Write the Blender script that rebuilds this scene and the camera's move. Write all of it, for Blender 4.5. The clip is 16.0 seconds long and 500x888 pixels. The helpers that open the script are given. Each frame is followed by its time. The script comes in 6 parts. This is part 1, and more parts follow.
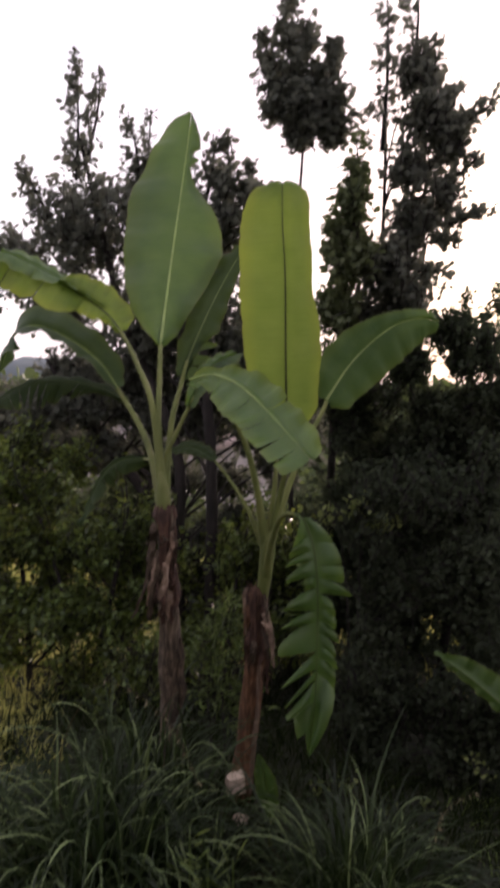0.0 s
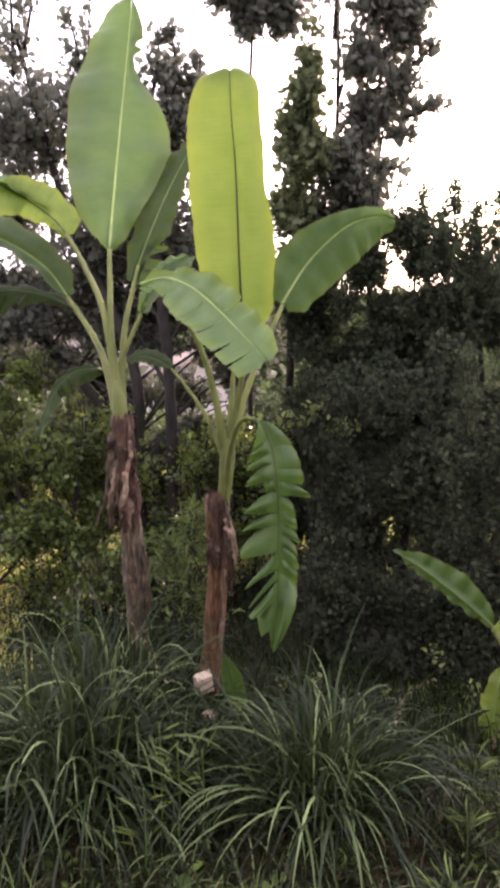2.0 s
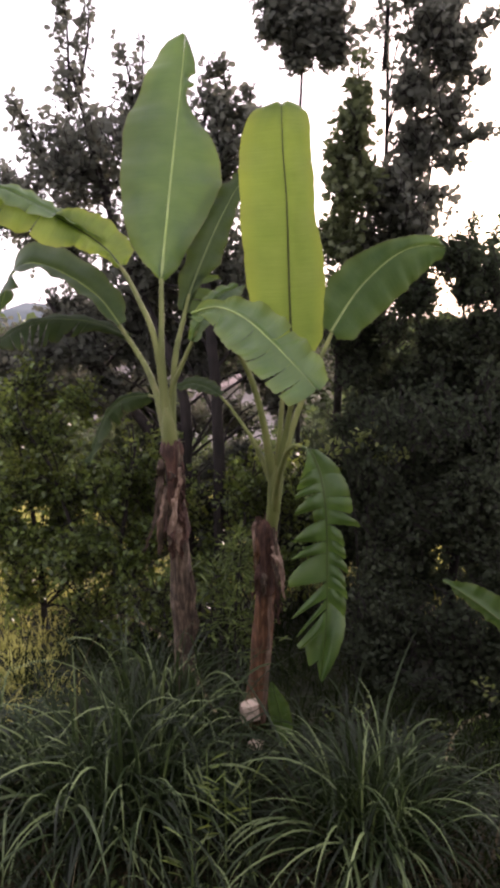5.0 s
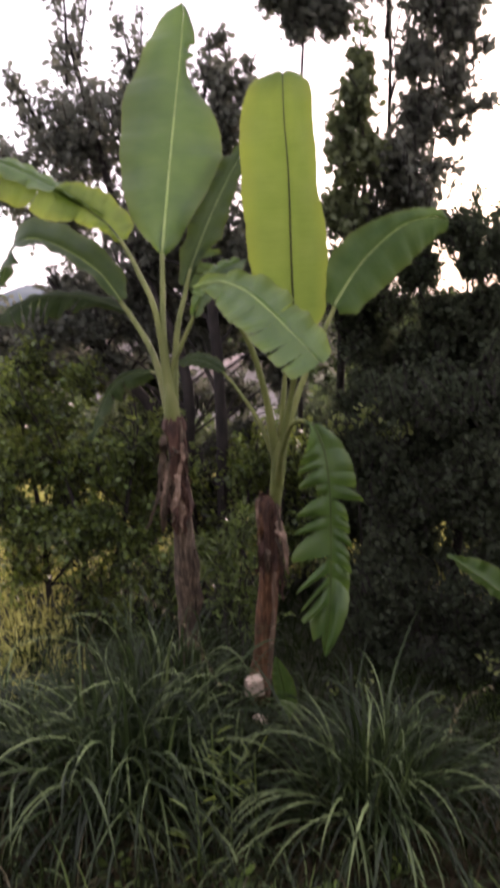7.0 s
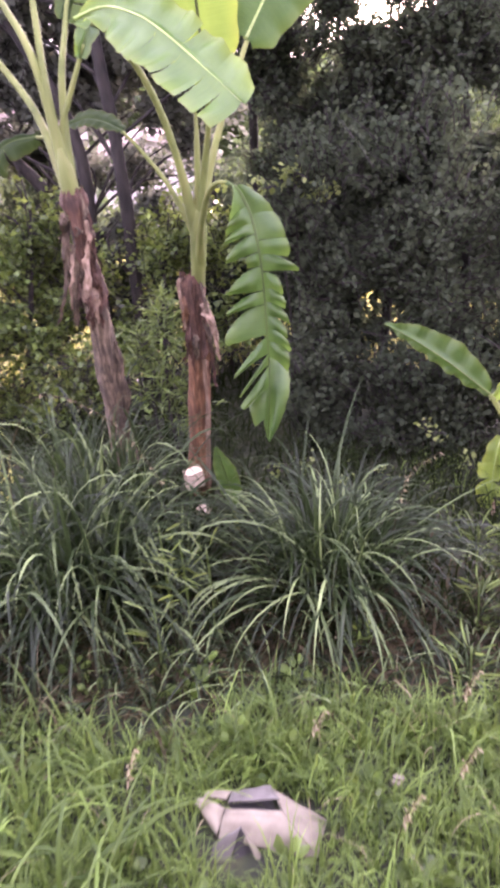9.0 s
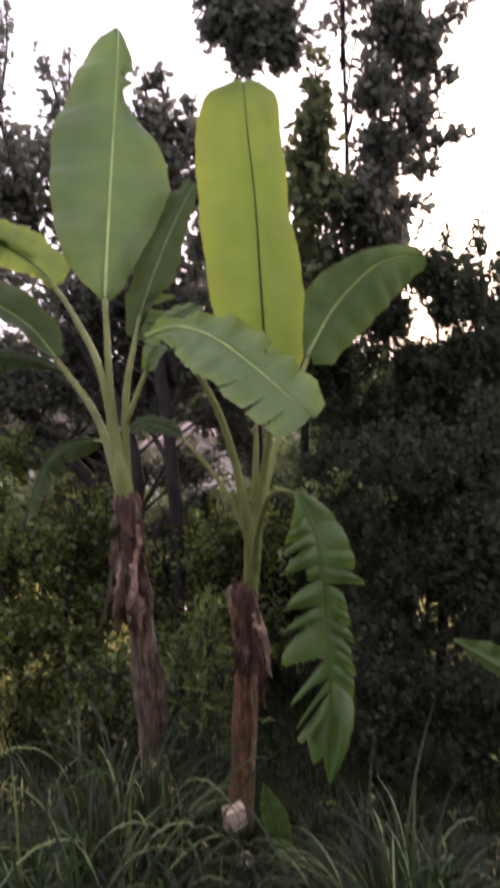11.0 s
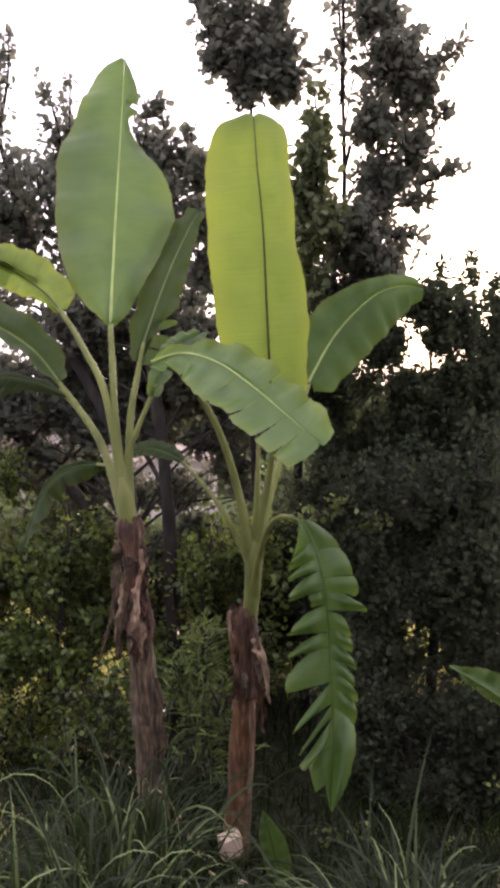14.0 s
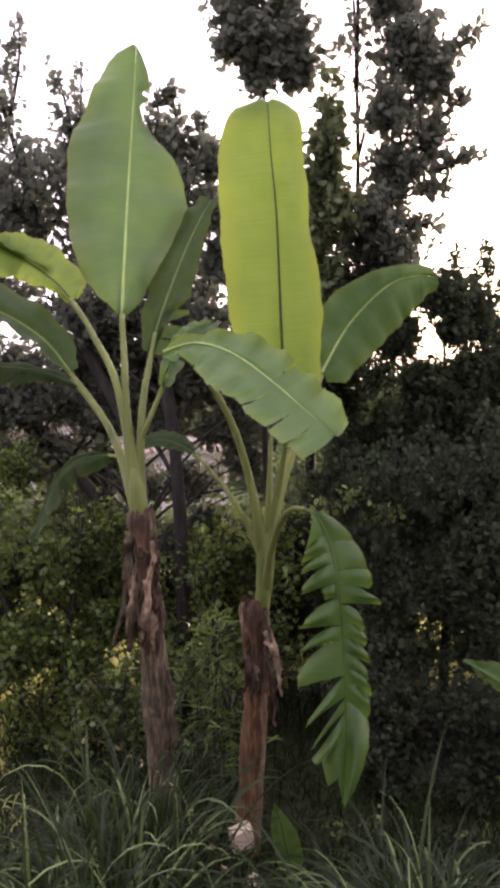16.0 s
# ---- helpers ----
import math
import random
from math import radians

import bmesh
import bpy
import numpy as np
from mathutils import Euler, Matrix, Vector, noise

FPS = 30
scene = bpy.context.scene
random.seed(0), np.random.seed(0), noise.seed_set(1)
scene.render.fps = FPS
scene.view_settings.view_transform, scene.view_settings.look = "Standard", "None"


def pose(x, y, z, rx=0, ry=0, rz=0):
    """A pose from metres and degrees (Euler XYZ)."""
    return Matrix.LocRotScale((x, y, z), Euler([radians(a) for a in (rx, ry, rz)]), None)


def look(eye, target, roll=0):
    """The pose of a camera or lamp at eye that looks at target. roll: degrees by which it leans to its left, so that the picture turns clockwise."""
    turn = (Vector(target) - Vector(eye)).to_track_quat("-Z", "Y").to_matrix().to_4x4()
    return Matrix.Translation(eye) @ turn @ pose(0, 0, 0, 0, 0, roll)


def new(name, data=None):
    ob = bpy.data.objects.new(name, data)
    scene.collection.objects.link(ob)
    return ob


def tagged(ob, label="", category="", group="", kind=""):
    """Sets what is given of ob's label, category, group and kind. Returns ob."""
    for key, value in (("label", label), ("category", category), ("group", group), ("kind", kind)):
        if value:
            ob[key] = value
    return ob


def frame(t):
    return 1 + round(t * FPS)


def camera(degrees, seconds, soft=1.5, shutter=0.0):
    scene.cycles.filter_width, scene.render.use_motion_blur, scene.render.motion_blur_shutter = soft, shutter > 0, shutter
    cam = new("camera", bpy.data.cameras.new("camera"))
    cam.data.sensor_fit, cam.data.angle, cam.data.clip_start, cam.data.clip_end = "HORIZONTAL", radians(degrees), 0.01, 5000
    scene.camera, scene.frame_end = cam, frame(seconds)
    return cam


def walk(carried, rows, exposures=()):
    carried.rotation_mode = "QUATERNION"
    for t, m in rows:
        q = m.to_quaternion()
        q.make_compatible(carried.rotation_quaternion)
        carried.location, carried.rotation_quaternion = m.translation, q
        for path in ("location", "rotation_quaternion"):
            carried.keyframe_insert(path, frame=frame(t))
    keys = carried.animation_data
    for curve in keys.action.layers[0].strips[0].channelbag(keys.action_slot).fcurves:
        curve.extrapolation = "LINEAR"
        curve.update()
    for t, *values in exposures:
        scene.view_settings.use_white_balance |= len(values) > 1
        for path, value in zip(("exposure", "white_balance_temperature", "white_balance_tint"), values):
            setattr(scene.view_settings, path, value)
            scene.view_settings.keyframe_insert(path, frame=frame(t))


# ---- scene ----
cam = camera(35.4, 16.0, soft=4.1, shutter=0.9)
PATH = [
    (0, (0.0, 0.0, 1.74), (0.0, 1.996, 1.618), 1.5),
    (0.5, (-0.008, 0.011, 1.724), (-0.03, 1.999, 1.501), 1.4),
    (1, (-0.013, 0.015, 1.691), (-0.043, 1.989, 1.373), 1.0),
    (1.5, (0.006, 0.019, 1.666), (0.044, 1.981, 1.276), -0.2),
    (2, (0.02, 0.022, 1.69), (0.118, 1.992, 1.36), 0.0),
    (2.5, (0.022, 0.022, 1.692), (0.088, 1.997, 1.384), -0.0),
    (3, (0.016, 0.01, 1.716), (0.087, 1.995, 1.482), 0.8),
    (3.5, (0.013, 0.019, 1.702), (0.061, 2.0, 1.43), 1.3),
    (4, (0.002, 0.018, 1.71), (-0.008, 2.0, 1.439), -0.1),
    (6.5, (-0.001, 0.023, 1.701), (-0.018, 2.004, 1.429), -0.0),
    (7, (0.0, 0.029, 1.684), (-0.021, 2.003, 1.365), -0.5),
    (7.5, (-0.02, 0.041, 1.627), (0.082, 1.975, 1.125), -0.5),
    (8, (-0.035, 0.093, 1.62), (0.062, 1.922, 0.815), -1.5),
    (8.2, (-0.054, 0.107, 1.616), (0.029, 1.922, 0.778), -1.0),
    (8.5, (-0.065, 0.14, 1.601), (-0.021, 1.964, 0.782), -2.8),
    (9, (-0.054, 0.289, 1.589), (0.114, 2.097, 0.751), -4.1),
    (9.5, (-0.092, 0.398, 1.568), (0.09, 2.272, 0.894), -3.6),
    (12, (-0.125, 0.566, 1.65), (-0.019, 2.563, 1.616), -1.7),
    (12.5, (-0.167, 0.564, 1.646), (-0.104, 2.561, 1.568), -2.3),
    (13, (-0.178, 0.551, 1.643), (-0.058, 2.544, 1.533), -2.1),
    (13.5, (-0.192, 0.541, 1.647), (-0.059, 2.534, 1.56), -2.5),
    (14, (-0.188, 0.533, 1.641), (0.012, 2.521, 1.55), -1.8),
    (14.5, (-0.187, 0.528, 1.647), (0.001, 2.517, 1.57), -1.9),
    (15, (-0.185, 0.543, 1.635), (0.018, 2.53, 1.529), -2.4),
    (15.5, (-0.187, 0.551, 1.626), (-0.009, 2.539, 1.5), -2.6),
    (16, (-0.194, 0.56, 1.636), (-0.02, 2.55, 1.526), -1.7),
]
EXPOSURES = [(t, stops, kelvin, tint) for t, stops, kelvin, tint in (
    (0.0, -0.1, 6400, 28), (0.5, 0.15, 6400, 28), (1.0, 1.15, 6400, 28), (1.5, 1.65, 6400, 28), (2.0, 1.42, 6370, 31), (2.5, 1.29, 6370, 31), (3.0, 0.55, 6370, 31), (4.0, 0.7, 6370, 31),
    (6.5, 0.72, 6370, 31), (7.0, 0.7, 6370, 31), (7.5, 0.98, 6350, 33), (8.0, 2.42, 5930, 49), (8.5, 2.76, 5930, 49), (9.0, 2.6, 5930, 49), (9.5, 2.58, 5930, 49), (11.8, 0.0, 6400, 28), (12.0, 0.22, 6400, 28), (12.5, 0.42, 6400, 28), (13.0, 1.1, 6400, 28), (13.5, 1.02, 6400, 29), (16.0, 1.0, 6400, 30),
)]
walk(cam, [(t, look(eye, target, roll)) for t, eye, target, roll in PATH], EXPOSURES)

# ---- sky and sun: an overcast evening, the sun low behind the trees ----
SUN_ELEVATION, SUN_ROTATION = radians(14), radians(25)
world = bpy.data.worlds.new("overcast_sky")
scene.world = world
world.use_nodes = True
wn, wl = world.node_tree.nodes, world.node_tree.links
wn.clear()
w_out = wn.new("ShaderNodeOutputWorld")
w_sky = wn.new("ShaderNodeTexSky")
w_sky.sky_type, w_sky.sun_disc = "NISHITA", False
w_sky.sun_elevation, w_sky.sun_rotation = SUN_ELEVATION, SUN_ROTATION
w_sky.air_density, w_sky.dust_density = 1.0, 4.0
w_clear = wn.new("ShaderNodeBackground")
w_clear.inputs["Strength"].default_value = 0.05
w_cloud = wn.new("ShaderNodeBackground")
w_cloud.inputs["Strength"].default_value = 1.22
w_noise = wn.new("ShaderNodeTexNoise")
w_noise.inputs["Scale"].default_value = 2.6
w_ramp = wn.new("ShaderNodeValToRGB")
w_ramp.color_ramp.elements[0].position, w_ramp.color_ramp.elements[0].color = 0.35, (0.74, 0.71, 0.77, 1)
w_ramp.color_ramp.elements[1].position, w_ramp.color_ramp.elements[1].color = 0.6, (1.0, 0.985, 0.97, 1)
w_coord = wn.new("ShaderNodeTexCoord")
w_add = wn.new("ShaderNodeAddShader")
wl.new(w_coord.outputs["Generated"], w_noise.inputs["Vector"])
wl.new(w_noise.outputs["Fac"], w_ramp.inputs["Fac"])
wl.new(w_ramp.outputs["Color"], w_cloud.inputs["Color"])
wl.new(w_sky.outputs["Color"], w_clear.inputs["Color"])
wl.new(w_clear.outputs[0], w_add.inputs[0])
wl.new(w_cloud.outputs[0], w_add.inputs[1])
wl.new(w_add.outputs[0], w_out.inputs["Surface"])

sun = new("sun", bpy.data.lights.new("sun", "SUN"))
sun.data.energy, sun.data.angle, sun.data.color = 2.4, radians(8), (1.0, 0.86, 0.68)
sun_from = Vector((math.sin(SUN_ROTATION) * math.cos(SUN_ELEVATION), math.cos(SUN_ROTATION) * math.cos(SUN_ELEVATION), math.sin(SUN_ELEVATION)))
sun.rotation_euler = (-sun_from).to_track_quat("-Z", "Y").to_euler()


# ---- materials ----
def nodes_of(name):
    mat = bpy.data.materials.new(name)
    mat.use_nodes = True
    return mat, mat.node_tree.nodes, mat.node_tree.links, mat.node_tree.nodes["Principled BSDF"]


def ramp_of(nodes, *stops):
    r = nodes.new("ShaderNodeValToRGB")
    while len(r.color_ramp.elements) < len(stops):
        r.color_ramp.elements.new(0.5)
    for e, (p, c) in zip(r.color_ramp.elements, stops):
        e.position, e.color = p, (*c, 1)
    return r


def noise_of(nodes, links, scale, detail=4.0, coord="Object", stretch=(1, 1, 1)):
    c = nodes.new("ShaderNodeTexCoord")
    m = nodes.new("ShaderNodeMapping")
    m.inputs["Scale"].default_value = stretch
    t = nodes.new("ShaderNodeTexNoise")
    t.inputs["Scale"].default_value, t.inputs["Detail"].default_value = scale, detail
    links.new(c.outputs[coord], m.inputs["Vector"])
    links.new(m.outputs[0], t.inputs["Vector"])
    return t


def mixed(nodes, links, kind, fac, a, b):
    m = nodes.new("ShaderNodeMix")
    m.data_type, m.blend_type = "RGBA", kind
    for slot, v in ((0, fac), (6, a), (7, b)):
        if isinstance(v, (int, float)):
            m.inputs[slot].default_value = v
        elif isinstance(v, tuple):
            m.inputs[slot].default_value = (*v, 1)
        else:
            links.new(v, m.inputs[slot])
    return m.outputs[2]


def bumped(nodes, links, bsdf, height, strength, distance=0.002):
    b = nodes.new("ShaderNodeBump")
    b.inputs["Strength"].default_value, b.inputs["Distance"].default_value = strength, distance
    links.new(height, b.inputs["Height"])
    links.new(b.outputs[0], bsdf.inputs["Normal"])
    return b


def translucent(mat, nodes, links, bsdf, colour, share, bump=None):
    """Lets light through a thin leaf."""
    t, m = nodes.new("ShaderNodeBsdfTranslucent"), nodes.new("ShaderNodeMixShader")
    if isinstance(colour, tuple):
        t.inputs["Color"].default_value = (*colour, 1)
    else:
        links.new(colour, t.inputs["Color"])
    if bump:
        links.new(bump.outputs[0], t.inputs["Normal"])
    m.inputs[0].default_value = share
    links.new(bsdf.outputs[0], m.inputs[1])
    links.new(t.outputs[0], m.inputs[2])
    links.new(m.outputs[0], nodes["Material Output"].inputs["Surface"])


def banana_leaf_material(name, dark, light, through_colour, share=0.5, rough=0.42, spec=0.4):
    """Blade: fine cross veins, a pale stripe by the midrib, browned rim. The UV map runs in metres along the rib, and from -1 to 1 across."""
    mat, n, l, bsdf = nodes_of(name)
    uv = n.new("ShaderNodeUVMap")
    uv.uv_map = "blade"
    sep = n.new("ShaderNodeSeparateXYZ")
    l.new(uv.outputs[0], sep.inputs[0])
    across = n.new("ShaderNodeMath")
    across.operation = "ABSOLUTE"
    l.new(sep.outputs["Y"], across.inputs[0])
    stretch = n.new("ShaderNodeMapping")
    stretch.inputs["Scale"].default_value = (190, 1.3, 1)
    l.new(uv.outputs[0], stretch.inputs["Vector"])
    veins = n.new("ShaderNodeTexNoise")
    veins.inputs["Scale"].default_value, veins.inputs["Detail"].default_value = 1.0, 3.0
    l.new(stretch.outputs[0], veins.inputs["Vector"])
    wide = n.new("ShaderNodeMapping")
    wide.inputs["Scale"].default_value = (9, 1.3, 1)
    l.new(uv.outputs[0], wide.inputs["Vector"])
    bands = n.new("ShaderNodeTexNoise")
    bands.inputs["Scale"].default_value, bands.inputs["Detail"].default_value = 1.0, 4.0
    l.new(wide.outputs[0], bands.inputs["Vector"])
    blot = noise_of(n, l, 9.0, 5.0)
    base = ramp_of(n, (0.38, dark), (0.62, light))
    mixf = n.new("ShaderNodeMath")
    mixf.operation = "MULTIPLY_ADD"
    mixf.inputs[1].default_value = 0.5
    l.new(bands.outputs["Fac"], mixf.inputs[0])
    half = n.new("ShaderNodeMath")
    half.operation = "MULTIPLY"
    half.inputs[1].default_value = 0.5
    l.new(blot.outputs["Fac"], half.inputs[0])
    l.new(half.outputs[0], mixf.inputs[2])
    l.new(mixf.outputs[0], base.inputs["Fac"])
    vein_tone = ramp_of(n, (0.35, (0.94, 0.95, 0.93)), (0.65, (1.03, 1.03, 1.02)))
    l.new(veins.outputs["Fac"], vein_tone.inputs["Fac"])
    colour = mixed(n, l, "MULTIPLY", 1.0, base.outputs["Color"], vein_tone.outputs["Color"])
    rim = ramp_of(n, (0.965, (0, 0, 0)), (1.0, (1, 1, 1)))
    l.new(across.outputs[0], rim.inputs["Fac"])
    rimmed = n.new("ShaderNodeMath")
    rimmed.operation = "MULTIPLY"
    l.new(rim.outputs["Color"], rimmed.inputs[0])
    l.new(blot.outputs["Fac"], rimmed.inputs[1])
    margin = ramp_of(n, (0.62, (0, 0, 0)), (1.0, (0.45, 0.45, 0.45)))
    l.new(across.outputs[0], margin.inputs["Fac"])
    colour = mixed(n, l, "MIX", margin.outputs["Color"], colour, tuple(min(1, c * k) for c, k in zip(light, (1.7, 1.35, 0.9))))
    colour = mixed(n, l, "MIX", rimmed.outputs[0], colour, (0.16, 0.11, 0.035))
    l.new(colour, bsdf.inputs["Base Color"])
    bsdf.inputs["Roughness"].default_value = rough
    bsdf.inputs["Specular IOR Level"].default_value = spec
    bump = bumped(n, l, bsdf, veins.outputs["Fac"], 0.22, 0.003)
    lit = mixed(n, l, "MULTIPLY", 1.0, vein_tone.outputs["Color"], through_colour)
    soft_band = ramp_of(n, (0.3, (0.84, 0.90, 0.78)), (0.7, (1.06, 1.03, 1.0)))
    l.new(mixf.outputs[0], soft_band.inputs["Fac"])
    lit = mixed(n, l, "MULTIPLY", 1.0, lit, soft_band.outputs["Color"])
    lit = mixed(n, l, "MIX", margin.outputs["Color"], lit, tuple(min(1, c * k) for c, k in zip(through_colour, (1.5, 1.2, 0.9))))
    translucent(mat, n, l, bsdf, lit, share, bump)
    return mat


def foliage_material(name, dark, light, through_colour, share=0.3, rough=0.4, spec=0.4, top=1.5):
    """Small leaves: each one (an island of the mesh) has its own tone."""
    mat, n, l, bsdf = nodes_of(name)
    geo = n.new("ShaderNodeNewGeometry")
    r = ramp_of(n, (0.0, dark), (0.75, light), (1.0, top if isinstance(top, tuple) else tuple(min(1, c * top) for c in light)))
    l.new(geo.outputs["Random Per Island"], r.inputs["Fac"])
    patch = noise_of(n, l, 2.2, 3.0)
    tone = ramp_of(n, (0.3, (0.75, 0.78, 0.72)), (0.7, (1.15, 1.12, 1.0)))
    l.new(patch.outputs["Fac"], tone.inputs["Fac"])
    colour = mixed(n, l, "MULTIPLY", 1.0, r.outputs["Color"], tone.outputs["Color"])
    l.new(colour, bsdf.inputs["Base Color"])
    bsdf.inputs["Roughness"].default_value = rough
    bsdf.inputs["Specular IOR Level"].default_value = spec
    translucent(mat, n, l, bsdf, through_colour, share)
    return mat


def surface(name, a, b, scale, rough=0.8, stretch=(1, 1, 1), bump=0.4, depth=0.004, detail=6.0, c=None, blot=0.72):
    mat, n, l, bsdf = nodes_of(name)
    t = noise_of(n, l, scale, detail, stretch=stretch)
    stops = [(0.3, a), (0.7, b)] if c is None else [(0.25, a), (0.5, b), (0.75, c)]
    r = ramp_of(n, *stops)
    l.new(t.outputs["Fac"], r.inputs["Fac"])
    big = noise_of(n, l, scale * 0.16, 3.0)
    tone = ramp_of(n, (0.3, (blot, blot, blot)), (0.7, (1.15, 1.15, 1.15)))
    l.new(big.outputs["Fac"], tone.inputs["Fac"])
    l.new(mixed(n, l, "MULTIPLY", 1.0, r.outputs["Color"], tone.outputs["Color"]), bsdf.inputs["Base Color"])
    bsdf.inputs["Roughness"].default_value = rough
    bumped(n, l, bsdf, t.outputs["Fac"], bump, depth)
    return mat


M_LEAF_BROAD = banana_leaf_material("banana_leaf_mid_green", (0.040, 0.088, 0.021), (0.066, 0.123, 0.031), (0.145, 0.25, 0.050), 0.38)
M_LEAF_DEEP = banana_leaf_material("banana_leaf_deep_green", (0.036, 0.080, 0.022), (0.060, 0.110, 0.032), (0.15, 0.25, 0.06), 0.36, 0.6, 0.2)
# Shaded copy of the leaf green, a step lighter than the dull one.
M_LEAF_DIM = banana_leaf_material("banana_leaf_shade_green", (0.036, 0.072, 0.026), (0.060, 0.100, 0.038), (0.11, 0.17, 0.05), 0.32, 0.5, 0.3)
# Base colour lightened for the sky sheen on upward-facing leaf sides.
M_LEAF_SHEEN = banana_leaf_material("banana_leaf_sky_sheen", (0.066, 0.130, 0.037), (0.112, 0.190, 0.058), (0.25, 0.37, 0.085), 0.34, 0.36)
M_LEAF_YOUNG = banana_leaf_material("banana_leaf_young", (0.110, 0.172, 0.032), (0.17, 0.240, 0.048), (0.39, 0.52, 0.10), 0.6)
# Dull leaves at the back; their shade is darkened into this colour.
M_LEAF_DULL = banana_leaf_material("banana_leaf_dull_shaded", (0.022, 0.042, 0.015), (0.040, 0.064, 0.023), (0.06, 0.10, 0.03), 0.36, 0.7, 0.2)
M_RIB = surface("leaf_rib_pale_green", (0.22, 0.33, 0.07), (0.34, 0.44, 0.13), 30, 0.45, (1, 1, 0.1), 0.15, 0.001)
M_RIB_GREEN = surface("leaf_rib_green", (0.040, 0.074, 0.012), (0.066, 0.108, 0.020), 30, 0.7, (1, 1, 0.1), 0.15, 0.001)
M_RIB_MID = surface("leaf_rib_mid_green", (0.075, 0.115, 0.024), (0.115, 0.16, 0.04), 30, 0.6, (1, 1, 0.1), 0.15, 0.001)
# Shade on the backlit side of the rib, darkened into its colour.
M_RIB_DARK = surface("leaf_rib_painted_shade", (0.035, 0.05, 0.012), (0.07, 0.085, 0.022), 30, 0.5, (1, 1, 0.1), 0.15, 0.001)
M_STEM_GREEN = surface("pseudostem_green", (0.090, 0.118, 0.026), (0.150, 0.180, 0.044), 26, 0.72, (1, 1, 0.12), 0.4, 0.002, c=(0.20, 0.21, 0.07))
M_SHEATH = surface("dry_sheath_brown", (0.024, 0.017, 0.010), (0.088, 0.063, 0.040), 120, 0.9, (1, 1, 0.09), 1.0, 0.008, 10.0, c=(0.26, 0.20, 0.14), blot=0.4)
M_SHEATH_DARK = surface("dry_sheath_dark", (0.028, 0.013, 0.009), (0.080, 0.040, 0.026), 120, 0.9, (1, 1, 0.09), 1.0, 0.008, 10.0, c=(0.17, 0.095, 0.062), blot=0.4)
M_SHEATH_RED = surface("dry_sheath_rust", (0.052, 0.024, 0.011), (0.145, 0.066, 0.029), 100, 0.75, (1, 1, 0.06), 0.9, 0.006, 8.0, c=(0.29, 0.175, 0.10), blot=0.5)
M_FLAP = surface("papery_dry_leaf", (0.10, 0.062, 0.042), (0.26, 0.18, 0.125), 90, 0.85, (1, 1, 0.06), 0.9, 0.004, 8.0, c=(0.44, 0.33, 0.25), blot=0.5)
M_BARK = surface("bark_grey_brown", (0.010, 0.008, 0.007), (0.032, 0.026, 0.023), 34, 0.95, (1, 1, 0.25), 0.9, 0.01)
M_TREE = foliage_material("tree_leaf_dark", (0.080, 0.087, 0.079), (0.100, 0.109, 0.097), (0.25, 0.26, 0.20), 0.38, 0.65, 0.12, 1.06)
# Darker copy of the tree leaf: the hedge's shade is in this colour.
M_HEDGE = foliage_material("hedge_leaf_shade_darkened", (0.031, 0.041, 0.029), (0.048, 0.060, 0.042), (0.15, 0.19, 0.10), 0.3, 0.75, 0.05, 1.3)
M_TREE_LIGHT = foliage_material("tree_leaf_mid", (0.040, 0.060, 0.026), (0.080, 0.108, 0.046), (0.15, 0.20, 0.06), 0.3, 0.5, 0.25)
M_TREE_YOUNG = foliage_material("young_tree_leaf", (0.070, 0.088, 0.052), (0.105, 0.125, 0.075), (0.22, 0.26, 0.11), 0.36, 0.6, 0.15, 1.3)
# Leaf colour made paler to put haze on the farther bush.
M_PALE = foliage_material("hazy_bush_leaf", (0.075, 0.095, 0.045), (0.125, 0.145, 0.075), (0.18, 0.22, 0.09), 0.3, 0.6, 0.2)
M_SHRUB = foliage_material("shrub_leaf", (0.028, 0.050, 0.019), (0.082, 0.122, 0.042), (0.34, 0.42, 0.08), 0.38, 0.33, 0.42, 2.2)
# Yellow-green leaf brightened so the sunlight on it is in the colour.
M_SUNLIT = foliage_material("leaf_painted_sunlit", (0.10, 0.13, 0.045), (0.20, 0.235, 0.09), (0.34, 0.42, 0.12), 0.4, 0.5, 0.3, 1.3)
M_WILLOW = foliage_material("narrow_leaf", (0.032, 0.058, 0.017), (0.095, 0.138, 0.040), (0.24, 0.32, 0.07), 0.38, 0.33, 0.5, 2.4)
# Blade tones stand in for light: near-black for clump shade, pale for highlights.
M_LEMON = foliage_material("lemongrass_shade_highlight", (0.005, 0.010, 0.003), (0.025, 0.043, 0.014), (0.09, 0.14, 0.045), 0.22, 0.42, 0.24, (0.25, 0.33, 0.15))
M_LAWN = foliage_material("lawn_grass", (0.030, 0.060, 0.014), (0.108, 0.166, 0.040), (0.25, 0.32, 0.07), 0.4, 0.5, 0.3, 2.2)
# Grass colour taken down to near black to paint the hedge's shade.
M_SHADE = foliage_material("shade_toned_grass", (0.006, 0.009, 0.004), (0.016, 0.023, 0.008), (0.03, 0.045, 0.01), 0.2, 0.9, 0.03)
M_STRAW = foliage_material("dry_grass", (0.16, 0.13, 0.075), (0.30, 0.26, 0.17), (0.28, 0.24, 0.13), 0.3, 0.6, 0.2)
M_STRAW_DARK = foliage_material("dead_grass", (0.022, 0.018, 0.011), (0.065, 0.052, 0.031), (0.08, 0.06, 0.03), 0.25, 0.8, 0.1)
M_FIELD = foliage_material("field_grass", (0.34, 0.35, 0.10), (0.52, 0.50, 0.18), (0.68, 0.66, 0.20), 0.42, 0.6, 0.2)
